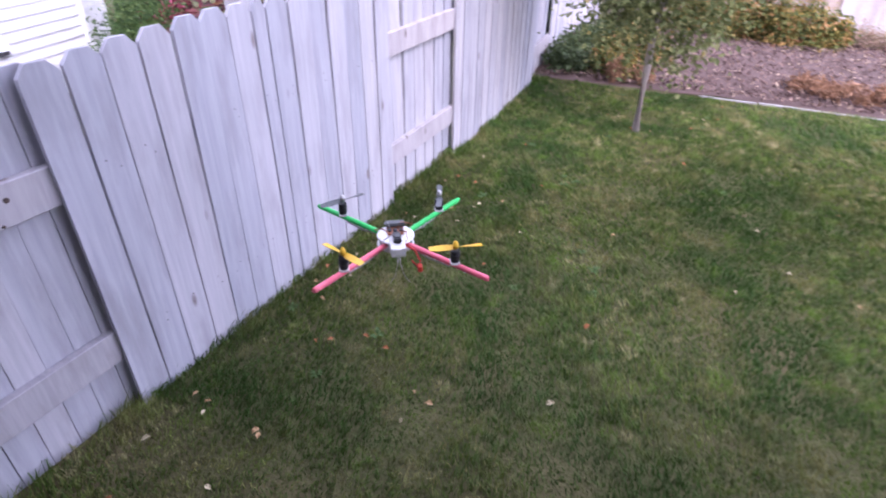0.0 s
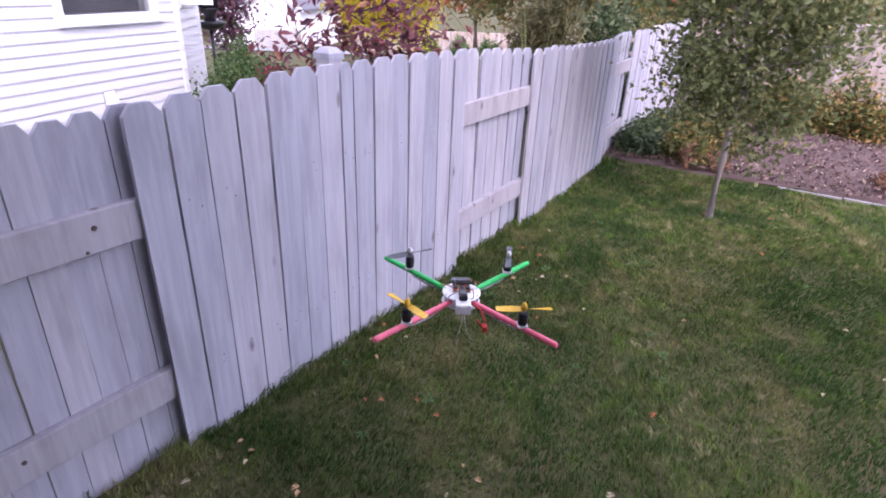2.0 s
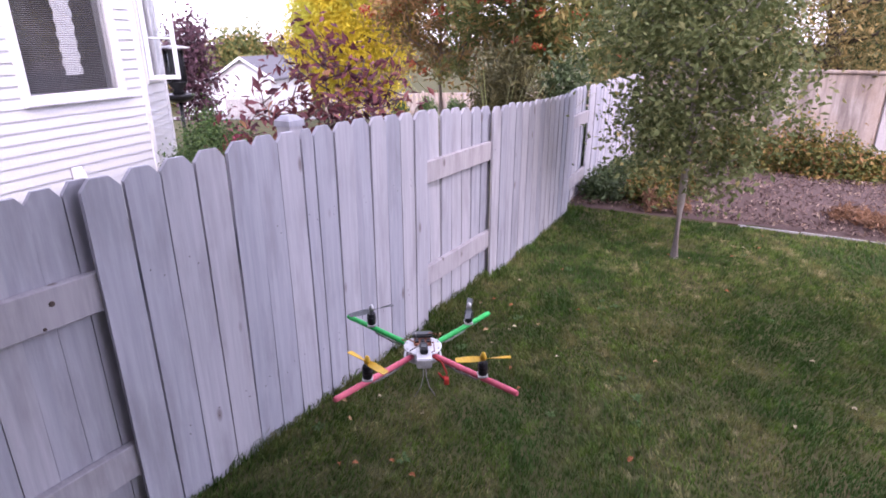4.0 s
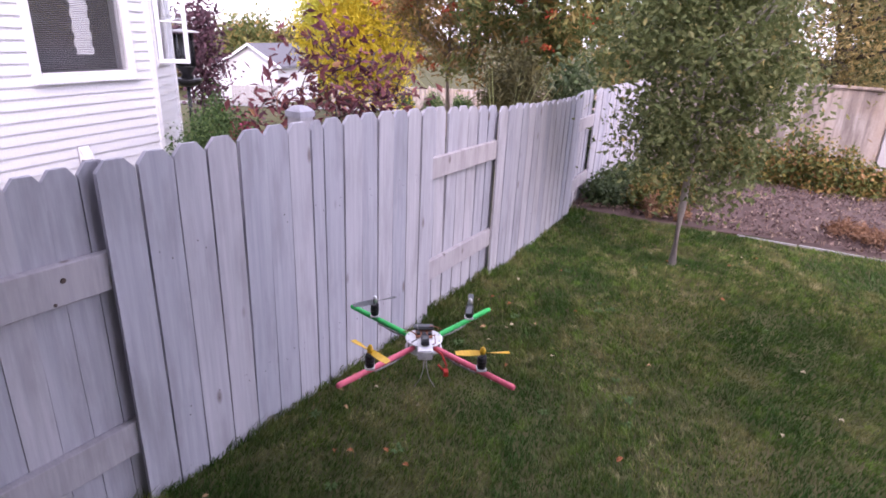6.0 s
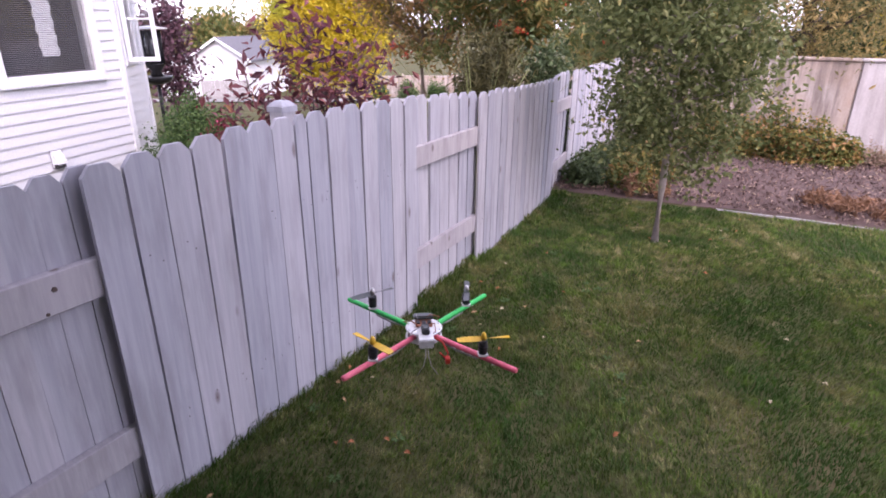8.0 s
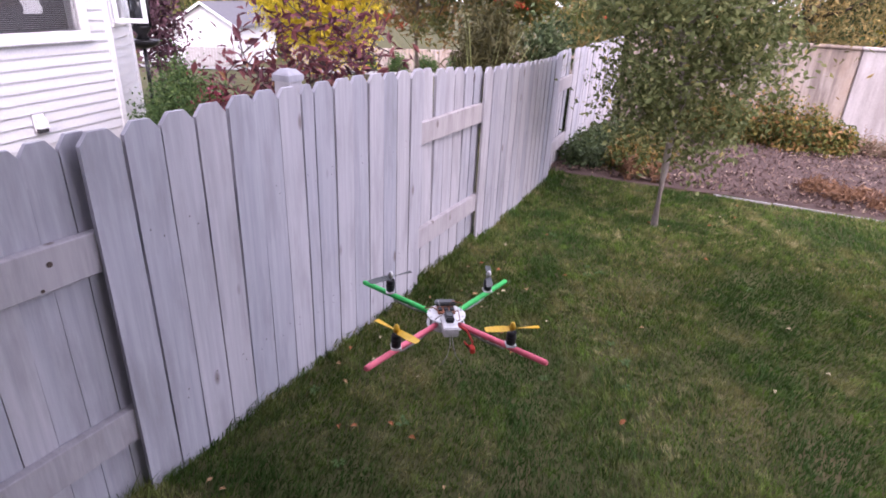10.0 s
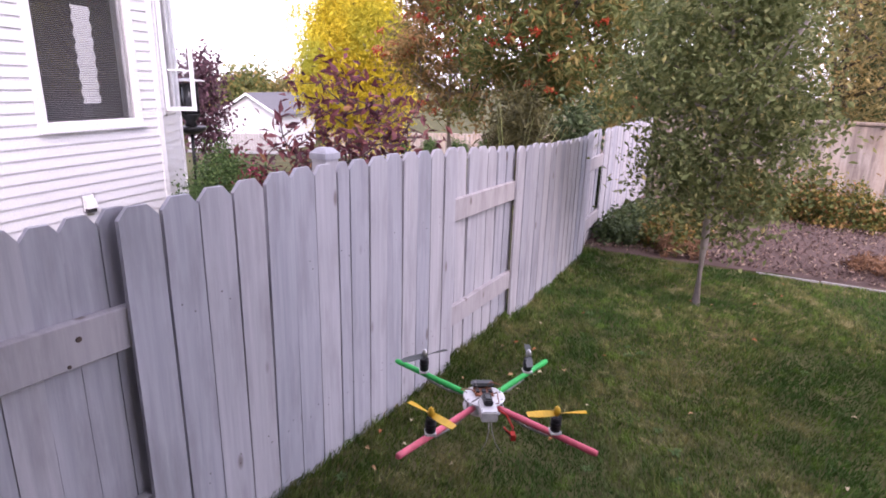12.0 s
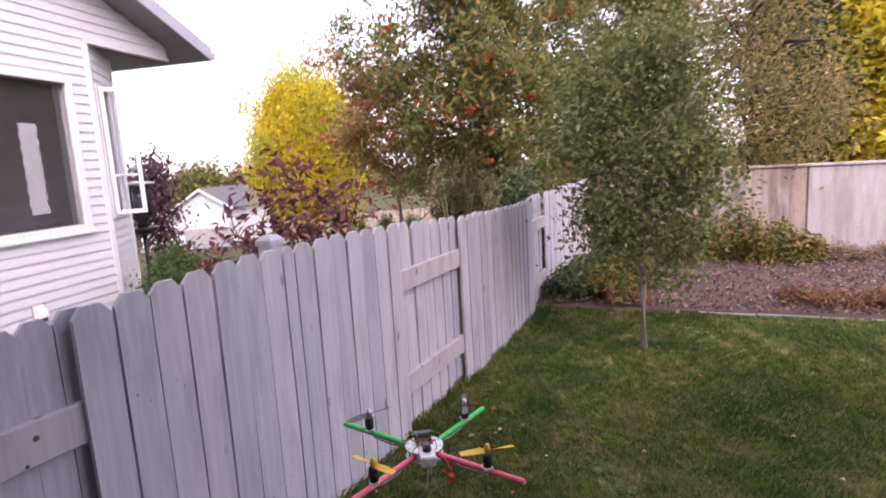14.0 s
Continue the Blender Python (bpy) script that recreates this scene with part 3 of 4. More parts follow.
def build_house():
    root = new("house")
    root.matrix_basis = HOUSE
    W0, W1, H0, H1 = -1.21, -0.18, 1.34, 2.85      # the window's opening
    END, EAVE, CUT, PITCH = 0.19, 1.55, 3.36, 0.36   # chamfered corner, gable's end, its soffit height, roof slope

    def rake(y):
        return 3.50 + PITCH * (EAVE - y) if y > -5 else 3.50 + PITCH * (EAVE + 5) - PITCH * (-5 - y)

    # gable wall behind the siding, with the window's opening through it
    bm = bmesh.new()
    for y0, y1, z0, z1 in ((-8, W0, -0.6, CUT), (W0, W1, -0.6, H0), (W0, W1, H1, CUT), (W1, END, -0.6, CUT)):
        box(bm, -0.15, y0, z0, 0.0, y1, z1)
    v = [bm.verts.new(p) for x in (-0.15, 0.0) for p in ((x, -8, CUT), (x, EAVE, CUT), (x, EAVE, rake(EAVE)), (x, -5, rake(-5)), (x, -8, rake(-8)))]
    bm.faces.new(v[5:])
    bm.faces.new(v[:5][::-1])
    for k in range(5):
        bm.faces.new((v[k], v[(k + 1) % 5], v[5 + (k + 1) % 5], v[5 + k]))
    part("gable_wall", bm, SIDING, root)

    def spans(z):
        right = END - 0.055 if z < CUT else min(EAVE - 0.02, EAVE - (z - 3.50) / PITCH)
        left = -3.4
        if H0 - 0.085 < z < H1 + 0.085:
            return ((left, W0 - 0.085), (W1 + 0.085, right))
        return ((left, right),) if right > left else ()
    siding(root, Matrix.Identity(4), spans, -0.2, 5.0)
    part("corner_trim", bevelled(0.004, 1, (0.0, END - 0.055, -0.4, 0.028, END + 0.012, CUT)), TRIM, root, "white corner trim")
    part("frieze_trim", bevelled(0.004, 1, (0.003, END - 0.05, CUT - 0.03, 0.03, EAVE, CUT + 0.005)), TRIM, root)

    # the window
    win = part("window", bevelled(0.006, 1, (-0.10, W0 - 0.09, H0 - 0.09, 0.034, W0, H1 + 0.09), (-0.10, W1, H0 - 0.09, 0.034, W1 + 0.09, H1 + 0.09), (-0.10, W0, H0 - 0.09, 0.040, W1, H0), (-0.10, W0, H1, 0.034, W1, H1 + 0.09)), TRIM, root, "white vinyl window with half-closed blinds")
    part("window_sill", bevelled(0.005, 1, (0.034, W0 - 0.10, H0 - 0.105, 0.060, W1 + 0.10, H0 - 0.07)), TRIM, win)
    bm = bmesh.new()
    box(bm, -0.030, W0, H0, -0.026, W1, H1)
    pane = part("glass_pane", bm, GLASS, win)
    pane.visible_shadow = False
    z = H0 + 0.01
    while z < H1 - 0.01:
        bm = bmesh.new()
        q = [bm.verts.new(p) for p in ((-0.055, W0 + 0.01, z), (-0.055, W1 - 0.01, z), (-0.070, W1 - 0.01, z + 0.004), (-0.070, W0 + 0.01, z + 0.004))]
        r = [bm.verts.new((p.co.x, p.co.y, p.co.z + 0.0015)) for p in q]
        bm.faces.new(q[::-1])
        bm.faces.new(r)
        for k in range(4):
            bm.faces.new((q[k], q[(k + 1) % 4], r[(k + 1) % 4], r[k]))
        part("blind_slat", bm, BLIND, win)
        z += 0.017
    # thin white bars behind the pane imitate a reflection of pale siding
    bm = bmesh.new()
    z = H0 + 0.16
    while z < H1 - 0.44:
        shift = 0.012 * math.sin(z * 46)
        box(bm, -0.052, -0.74 + shift, z, -0.047, -0.54 + shift, z + 0.0115)
        z += 0.017
    part("window_reflection", bm, REFLECTED, win, "pale slatted strip imitating a reflection in front of the blinds")
    # open box whose dark colour stands in for the unlit interior
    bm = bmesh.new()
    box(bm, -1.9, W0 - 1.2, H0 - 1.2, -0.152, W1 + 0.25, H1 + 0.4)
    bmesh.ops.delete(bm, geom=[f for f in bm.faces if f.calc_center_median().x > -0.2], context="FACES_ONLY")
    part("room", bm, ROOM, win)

    # outdoor vent hood
    part("vent_backing", bevelled(0.002, 1, (0.0206, -0.985, 0.435, 0.026, -0.835, 0.62)), SOFFIT, root)
    vent = part("vent_hood", bevelled(0.004, 1, (0.021, -0.975, 0.45, 0.030, -0.845, 0.61)), TRIM, root, "small white vent hood")
    bm = bmesh.new()
    prism(bm, ((0.0305, 0.60), (0.0305, 0.48), (0.088, 0.48), (0.078, 0.52)), 0.105, Matrix.Translation((0, -0.962, 0)))
    part("hood", bm, TRIM, vent)
    # solid near-black block in place of the shade under the hood
    part("vent_opening", bevelled(0.002, 1, (0.0305, -0.965, 0.435, 0.06, -0.855, 0.477)), ROOM, vent)

    # chamfered wall behind the corner, with the casement in it
    turn = Matrix.Translation((0, END, 0)) @ Matrix.Rotation(radians(30), 4, "Z")
    bm = bmesh.new()
    for y0, y1, z0, z1 in ((0.0, 0.16, -0.6, CUT), (0.16, 0.68, -0.6, 1.41), (0.16, 0.68, 2.86, CUT), (0.68, 0.98, -0.6, CUT)):
        box(bm, -0.15, y0, z0, 0.0, y1, z1, turn)
    part("chamfer_wall", bm, SIDING, root)

    def side(z):
        return ((0.03, 0.10), (0.74, 0.95)) if 1.33 < z < 2.94 else ((0.03, 0.95),)
    siding(root, turn, side, -0.2, CUT)
    part("corner_trim", bevelled(0.004, 1, (0.0, 0.93, -0.4, 0.03, 1.0, CUT), m=turn), TRIM, root)
    cas = part("casement_window", bevelled(0.005, 1, (-0.1, 0.10, 1.35, 0.03, 0.16, 2.92), (-0.1, 0.68, 1.35, 0.03, 0.74, 2.92), (-0.1, 0.16, 1.35, 0.03, 0.68, 1.41), (-0.1, 0.16, 2.86, 0.03, 0.68, 2.92), m=turn), TRIM, root, "white casement window standing wide open")
    swing = turn @ Matrix.Translation((0.03, 0.17, 0)) @ Matrix.Rotation(radians(-74), 4, "Z")
    sash = part("sash", bevelled(0.005, 1, (-0.018, 0.0, 1.39, 0.018, 0.05, 2.88), (-0.018, 0.29, 1.39, 0.018, 0.34, 2.88), (-0.018, 0.05, 1.39, 0.018, 0.29, 1.44), (-0.018, 0.05, 2.83, 0.018, 0.29, 2.88), (-0.010, 0.05, 1.845, 0.010, 0.29, 1.865), m=swing), TRIM, cas)
    bm = bmesh.new()
    box(bm, -0.003, 0.05, 1.44, 0.003, 0.29, 2.83, swing)
    part("glass_pane", bm, GLASS, sash).visible_shadow = False
    part("insect_screen", bevelled(0.001, 1, (-0.09, 0.16, 1.41, -0.085, 0.68, 2.86), m=turn), ROOM, cas)

    # rear of the house, closed in
    bm = bmesh.new()
    far = turn @ Vector((0, 0.98, 0))
    box(bm, -7, far.y - 0.15, -0.6, far.x - 0.01, far.y, CUT)
    box(bm, -7, -8, -0.6, -6.85, far.y - 0.15, CUT)
    box(bm, -6.85, -8, -0.6, -0.15, -7.85, CUT)
    part("rear_wall", bm, SIDING, root)
    bm = bmesh.new()
    box(bm, -7, -8, CUT - 0.02, -0.16, EAVE, CUT + 0.03)
    part("soffit", bm, SOFFIT, root, "grey soffit")

    # roof: two slopes with overhang, fascia and gutter end
    OUT, DEEP, TIP = 0.42, -7.4, EAVE + 0.36
    for sgn in (1, -1):
        bm = bmesh.new()
        def at(y):
            return 3.50 + PITCH * (EAVE - y) if sgn > 0 else 3.50 + PITCH * (EAVE + 10 + y)
        a, b = (-5, TIP) if sgn > 0 else (-5, -11.55 - 0.36)
        lo = [(x, y, at(y) + 0.01) for x, y in ((DEEP, a), (OUT, a), (OUT, b), (DEEP, b))]
        v = [bm.verts.new(p) for p in lo] + [bm.verts.new((p[0], p[1], p[2] + 0.14)) for p in lo]
        for f in ((3, 2, 1, 0), (4, 5, 6, 7), (0, 1, 5, 4), (1, 2, 6, 5), (2, 3, 7, 6), (3, 0, 4, 7)):
            bm.faces.new([v[i] for i in f])
        bmesh.ops.recalc_face_normals(bm, faces=bm.faces[:])
        roof = part("roof", bm, SOFFIT, root, "low gable roof with grey soffit and fascia")
        bm = bmesh.new()
        lo = [(x, y, at(y) + 0.152) for x, y in ((DEEP, a), (OUT + 0.02, a), (OUT + 0.02, b + 0.02 * sgn), (DEEP, b + 0.02 * sgn))]
        v = [bm.verts.new(p) for p in lo] + [bm.verts.new((p[0], p[1], p[2] + 0.012)) for p in lo]
        for f in ((3, 2, 1, 0), (4, 5, 6, 7), (0, 1, 5, 4), (1, 2, 6, 5), (2, 3, 7, 6), (3, 0, 4, 7)):
            bm.faces.new([v[i] for i in f])
        part("shingles", bm, SHINGLE, roof)
        bm = bmesh.new()
        lo = [(OUT + 0.002, a, at(a)), (OUT + 0.002, b, at(b)), (OUT + 0.024, b, at(b)), (OUT + 0.024, a, at(a))]
        v = [bm.verts.new((p[0], p[1], p[2] - 0.015)) for p in lo] + [bm.verts.new((p[0], p[1], p[2] + 0.15)) for p in lo]
        for f in ((3, 2, 1, 0), (4, 5, 6, 7), (0, 1, 5, 4), (1, 2, 6, 5), (2, 3, 7, 6), (3, 0, 4, 7)):
            bm.faces.new([v[i] for i in f])
        part("fascia", bm, FASCIA, roof, "grey-lilac fascia board")
        if sgn > 0:
            bm = bmesh.new()
            z = at(b)
            prism(bm, ((0.0, z + 0.02), (0.06, z - 0.0), (0.10, z + 0.03), (0.12, z + 0.11), (0.0, z + 0.11)), OUT - DEEP, Matrix.Translation((OUT, b, 0)) @ Matrix.Rotation(radians(90), 4, "Z"))
            part("gutter", bm, FASCIA, roof)
    tagged(root, "white vinyl-sided house with a chamfered corner and low gable roof", "house")


build_house()

# plain unseen wall added on the camera's side; closes the place, shades the fence
own = empty("shade_wall", (0.1, -1.62, 0))
part("wall", bevelled(0.01, 1, (0, -0.25, -0.3, 11, 0, 6.6)), mottled("shade_wall_taupe", (0.12, 0.11, 0.10), (0.17, 0.16, 0.15), 2.0, 0.7, 0.05), own)
# added overhang, out of view, that darkens the nearest boards and grass
part("eave", bevelled(0.01, 1, (0, 0.002, 2.72, 11, 1.60, 2.86)), FASCIA, own)
tagged(own, "plain taupe wall and overhang added out of view to shade the near fence", "house")

# ---- beyond the fence: street, far wall, garages ----
def build_street():
    bm = bmesh.new()
    pts = [(-62, 6.0), (-40, 14.5), (-26, 20.5), (-16, 25), (-6, 29.5), (8, 36)]
    rows = [[bm.verts.new((x + dx, y + dy, ground_z(x + dx, y + dy) + 0.05)) for dx, dy in ((0.9, -2.0), (-0.9, 2.0))] for x, y in pts]
    for a, b in zip(rows, rows[1:]):
        bm.faces.new((a[0], b[0], b[1], a[1]))
    bmesh.ops.subdivide_edges(bm, edges=bm.edges[:], cuts=3, use_grid_fill=True)
    for v in bm.verts:
        v.co.z = ground_z(v.co.x, v.co.y) + 0.06
    tagged(part("road", bm, ASPHALT), "pale grey asphalt street", "road", kind="structure")
    root = empty("boundary_wall")
    for k in range(9):
        x, y = -24 + 2.7 * k, 27.3 + 1.6 * k
        z = ground_z(x, y)
        bm = bevelled(0.02, 1, (0, 0, -0.5, 3.1, 0.15, 1.35))
        part("wall_panel", bm, CONCRETE, root).matrix_basis = pose(x, y, z, 0, 0, 30.6)
        bm = bevelled(0.02, 1, (-0.12, -0.06, -0.5, 0.0, 0.21, 1.45))
        part("wall_post", bm, CONCRETE, root).matrix_basis = pose(x, y, z, 0, 0, 30.6)
    tagged(root, "long buff concrete boundary wall along the street", "wall", kind="structure")


def build_garage(name, label, at, turn, width, depth, eave, pitch, door):
    root = empty(name, at, turn)
    bm = bmesh.new()
    ridge = eave + pitch * width / 2
    prism(bm, ((-width / 2, -1.0), (width / 2, -1.0), (width / 2, eave), (0, ridge), (-width / 2, eave)), depth)
    part("wall", bm, SIDING, root)
    for s in (-1, 1):
        bm = bmesh.new()
        t, o = 0.16, 0.4
        q = ((0, ridge), (0, ridge + t), (s * (width / 2 + o), eave - pitch * o + t), (s * (width / 2 + o), eave - pitch * o))
        prism(bm, q if s < 0 else q[::-1], depth + 0.7, Matrix.Translation((0, -0.35, 0.01)))
        roof = part("roof", bm, SHINGLE, root, "dark grey shingle roof")
        bm = bmesh.new()
        q = ((0, ridge - 0.02), (0, ridge + t), (s * (width / 2 + o), eave - pitch * o + t), (s * (width / 2 + o), eave - pitch * o - 0.02))
        prism(bm, q if s < 0 else q[::-1], 0.03, Matrix.Translation((0, -0.385, 0.01)))
        part("fascia", bm, TRIM, roof)
    if door:
        d = part("garage_door", bevelled(0.02, 1, (-door / 2, -0.05, 0.0, door / 2, -0.005, 2.1)), TRIM, root, "white sectional garage door")
        for k in range(4):
            part("door_panel", bevelled(0.01, 1, (-door / 2 + 0.05, -0.075, 0.04 + 0.52 * k, door / 2 - 0.05, -0.055, 0.50 + 0.52 * k)), TRIM, d)
    part("gable_vent", bevelled(0.01, 1, (-0.2, -0.04, ridge - 0.75, 0.2, -0.003, ridge - 0.4)), TRIM, root)
    tagged(root, label, "garage")


def low_screen():
    root = empty("timber_screen", (-27.2, 22.0, -2.5), 42)
    for k in range(18):
        part("screen_board", bevelled(0.005, 1, (k * 0.15, 0, -0.4, k * 0.15 + 0.14, 0.02, 1.25)), mat_screen, root)
    for k in range(4):
        part("screen_post", bevelled(0.005, 1, (k * 0.86, 0.022, -0.4, k * 0.86 + 0.09, 0.11, 1.3)), mat_screen, root)
    tagged(root, "low grey timber screen beside the garage", "screen")


mat_screen = mottled("grey_timber", (0.30, 0.28, 0.27), (0.42, 0.40, 0.39), 3.0, 0.9, 0.2, stretch=(1, 1, 0.2))
build_street()
build_garage("garage", "white gabled garage with a dark shingle roof", (-31.5, 27.2, -2.8), 24, 3.9, 8.0, 2.45, 0.62, 0)
build_garage("shed", "small white shed beside the garage", (-34.6, 26.0, -2.9), 30, 3.0, 4.0, 1.9, 0.42, 0)
low_screen()

# ---- trees and shrubs ----
def shrub(name, label, base, size, count, per, leaf, mat, seed, category="shrub", upward=0.5, slim=0.5, stems=7, bark=None, puff=0.18):
    """A bush: stems from one foot and leaves in clumps over an uneven dome."""
    rng = np.random.default_rng(seed)
    root = empty(name, base)
    g = rng.normal(size=(count, 3))
    g /= np.linalg.norm(g, axis=1, keepdims=True)
    g[:, 2] = np.abs(g[:, 2])
    g *= (rng.uniform(0.35, 1.0, (count, 1)) ** 0.6) * rng.uniform(0.8, 1.12, (count, 1))
    c = g * np.array(size)
    for k in range(stems):
        e = c[k % count]
        bm = bmesh.new()
        tube(bm, [(rng.normal() * 0.03, rng.normal() * 0.03, -0.04), e * 0.5 + rng.normal(size=3) * 0.03, e], [0.012, 0.008, 0.003], 5)
        part("stem", bm, bark or DARKBARK, root)
    leaf_cloud("foliage", root, clumps(rng, c, np.array(size) * puff, per), leaf, mat, seed + 1, upward, slim)
    tagged(root, label, category)
    return root


def blades(name, label, base, count, length, width, mat, seed, category, droop=0.5, spread=0.6):
    """Sword-shaped leaves that spring from one crown."""
    rng = np.random.default_rng(seed)
    root = empty(name, base)
    for k in range(count):
        ang, ln = (0.5 if k % 2 else 3.64) + rng.normal() * 0.35, length * rng.uniform(0.6, 1.15)
        out = spread * rng.uniform(0.1, 1.0)
        bm = bmesh.new()
        prev = None
        for j in range(7):
            u = j / 6
            r, z = out * ln * u, ln * (u - droop * out * u * u * 0.8)
            w = width * (0.55 + 1.2 * u) * (1 - u) ** 0.6 + 0.001
            p = Vector((math.cos(ang) * r, math.sin(ang) * r, z))
            s = Vector((-math.sin(ang), math.cos(ang), 0)) * w
            cur = [bm.verts.new(p - s), bm.verts.new(p + Vector((math.cos(ang), math.sin(ang), 0)) * -w * 0.4), bm.verts.new(p + s)]
            if prev:
                bm.faces.new((prev[0], prev[1], cur[1], cur[0]))
                bm.faces.new((prev[1], prev[2], cur[2], cur[1]))
            prev = cur
        part("leaf", bm, mat, root)
    tagged(root, label, category)


# the young tree on the lawn
rng = np.random.default_rng(3)
tree("young_tree", "young green ornamental tree with a slim trunk on the lawn", (1.25, 4.32, 0), 3.2, 0.58, 20, 0.040, BARK, L_PEAR, 0.028, 120, (0.13, 0.13, 0.15), 31, fork=0.27, fill=84, fill_box=(np.array([-0.08, 0.0, 1.78]), np.array([0.78, 0.78, 1.12])), lean=(-0.08, 0.05))

# rowans with berries, over the fence
def berry_mesh(seed):
    rr = np.random.default_rng(seed)
    v, f = [], []
    for q in rr.normal(size=(16, 3)) * (0.055, 0.055, 0.035):
        o = len(v)
        v += [q + np.array(d) * 0.026 for d in ((1, 0, 0), (0, 1, 0), (-1, 0, 0), (0, -1, 0), (0, 0, 1), (0, 0, -1))]
        f += [(o + a, o + (a + 1) % 4, o + 4) for a in range(4)] + [(o + (a + 1) % 4, o + a, o + 5) for a in range(4)]
    return np.array(v), np.array(f)


CLUSTERS = [berry_mesh(40 + k) for k in range(4)]
for k, (at, h, sp, sd) in enumerate((((-4.9, 10.2, -0.3), 4.6, 1.35, 51), ((-2.4, 9.0, -0.15), 6.0, 1.7, 52), ((-0.9, 12.3, -0.3), 6.6, 1.9, 53))):
    root, c = tree("rowan_tree", "rowan tree turning rust and green with orange-red berries", at, h, sp, 18, 0.075, PALEBARK if k == 0 else DARKBARK, L_RUST if k == 0 else L_ROWAN, 0.075, 80 if k == 0 else 190, (0.20, 0.20, 0.16), sd, fork=0.38 if k == 0 else 0.30, slim=0.35, fill=24 if k == 0 else 40, fill_box=(np.array([0, 0, h * 0.62]), np.array([sp, sp, h * 0.36])))
    rr = np.random.default_rng(sd + 5)
    front = c[np.argsort(-c[:, 0] * 0.35 + c[:, 1])[: len(c) // 5]]
    pick = front[rr.integers(0, len(front), 40)]
    vs, fs, count = [], [], 0
    for p in pick:
        cv, cf = CLUSTERS[int(rr.integers(4))]
        a = rr.uniform(0, 2 * math.pi)
        spin = np.array([[np.cos(a), np.sin(a), 0], [-np.sin(a), np.cos(a), 0], [0, 0, 1]])
        vs.append(cv @ spin + p)
        fs.append(cf + count)
        count += len(cv)
    tagged(place("fruit", mesh_from("fruit", np.concatenate(vs), np.concatenate(fs)), BERRY, root, "clusters of orange-red rowan berries"), kind="stuff")

# large trees further off
tree("yellow_tree", "broad tree in bright yellow autumn leaf", (-13.25, 17.3, -1.2), 6.4, 1.8, 22, 0.16, DARKBARK, L_YELLOW, 0.085, 420, (0.30, 0.30, 0.60), 61, fork=0.22, fill=140, fill_box=(np.array([0.0, 0.0, 3.9]), np.array([2.05, 2.05, 2.4])), slim=0.32)
tree("ochre_tree", "tall tree with ochre-brown drooping autumn leaves", (2.35, 11.7, -0.2), 6.4, 1.0, 24, 0.14, DARKBARK, L_OCHRE, 0.050, 110, (0.20, 0.20, 0.40), 62, fork=0.18, fill=30, fill_box=(np.array([0.45, -1.15, 2.25]), np.array([1.5, 0.9, 1.15])), slim=0.35)
tree("ochre_tree", "tall tree with ochre-brown autumn leaves", (0.9, 14.6, -0.4), 7.2, 1.3, 16, 0.14, DARKBARK, L_OCHRE, 0.06, 60, (0.30, 0.30, 0.42), 66, fork=0.22, fill=10, fill_box=(np.array([0, 0, 4.4]), np.array([1.6, 1.5, 2.4])), slim=0.4)
tree("green_tree", "tall dark green tree behind the wall", (3.4, 16.3, -0.3), 8.0, 0.62, 18, 0.15, DARKBARK, L_DARK, 0.09, 90, (0.40, 0.40, 0.5), 63, fork=0.15, fill=40, fill_box=(np.array([0, 0, 4.4]), np.array([0.68, 0.8, 3.4])))
tree("yellow_tree", "tree in bright yellow autumn leaf behind the wall", (5.1, 17.6, -0.3), 7.6, 1.3, 18, 0.14, DARKBARK, L_YELLOW, 0.12, 110, (0.45, 0.45, 0.5), 64, fork=0.15, fill=70, fill_box=(np.array([0, 0, 4.2]), np.array([1.9, 1.9, 3.2])))
tree("plum_tree", "small purple-leaved tree beside the house", (-10.2, 7.75, -0.4), 2.9, 0.36, 10, 0.05, DARKBARK, L_PLUM, 0.06, 60, (0.18, 0.18, 0.24), 65, fork=0.2)
for k, (x, y, h) in enumerate(((-38.5, 33.0, 5.4), (-36.5, 36.0, 5.0), (-34.5, 38.5, 5.8), (-43, 30, 4.6), (-10, 46, 5.5), (-2, 46, 6.5))):
    tree("distant_tree", "distant tree fading to autumn colours", (x, y, ground_z(x, y)), h, h * 0.33, 12, 0.12, DARKBARK, L_OCHRE if k % 3 == 1 else L_ROWAN, 0.20, 70, (0.6, 0.6, 0.6), 80 + k, fork=0.2, fill=30, fill_box=(np.array([0, 0, h * 0.55]), np.array([h * 0.33, h * 0.33, h * 0.42])))

# shrubs behind the fence
tree("maroon_shrub", "upright shrub with dark maroon leaves behind the fence", (-2.05, 3.4, 0), 2.2, 0.42, 12, 0.016, DARKBARK, L_RED, 0.058, 6, (0.10, 0.10, 0.12), 71, fork=0.4, slim=0.42)
tree("maroon_shrub", "spreading shrub with dark maroon leaves behind the fence", (-2.3, 2.95, 0), 1.50, 0.42, 12, 0.016, DARKBARK, L_RED, 0.058, 6, (0.11, 0.11, 0.10), 72, fork=0.4, slim=0.42)
tree("maroon_shrub", "low shrub with dark maroon leaves behind the fence", (-1.75, 3.75, 0), 1.75, 0.46, 12, 0.016, DARKBARK, L_RED, 0.058, 6, (0.11, 0.11, 0.10), 73, fork=0.4, slim=0.42)
shrub("green_shrub", "rounded bright green shrub beside the house", (-3.1, 2.62, 0), (0.50, 0.46, 0.98), 190, 95, 0.020, L_GREEN, 74, puff=0.12)
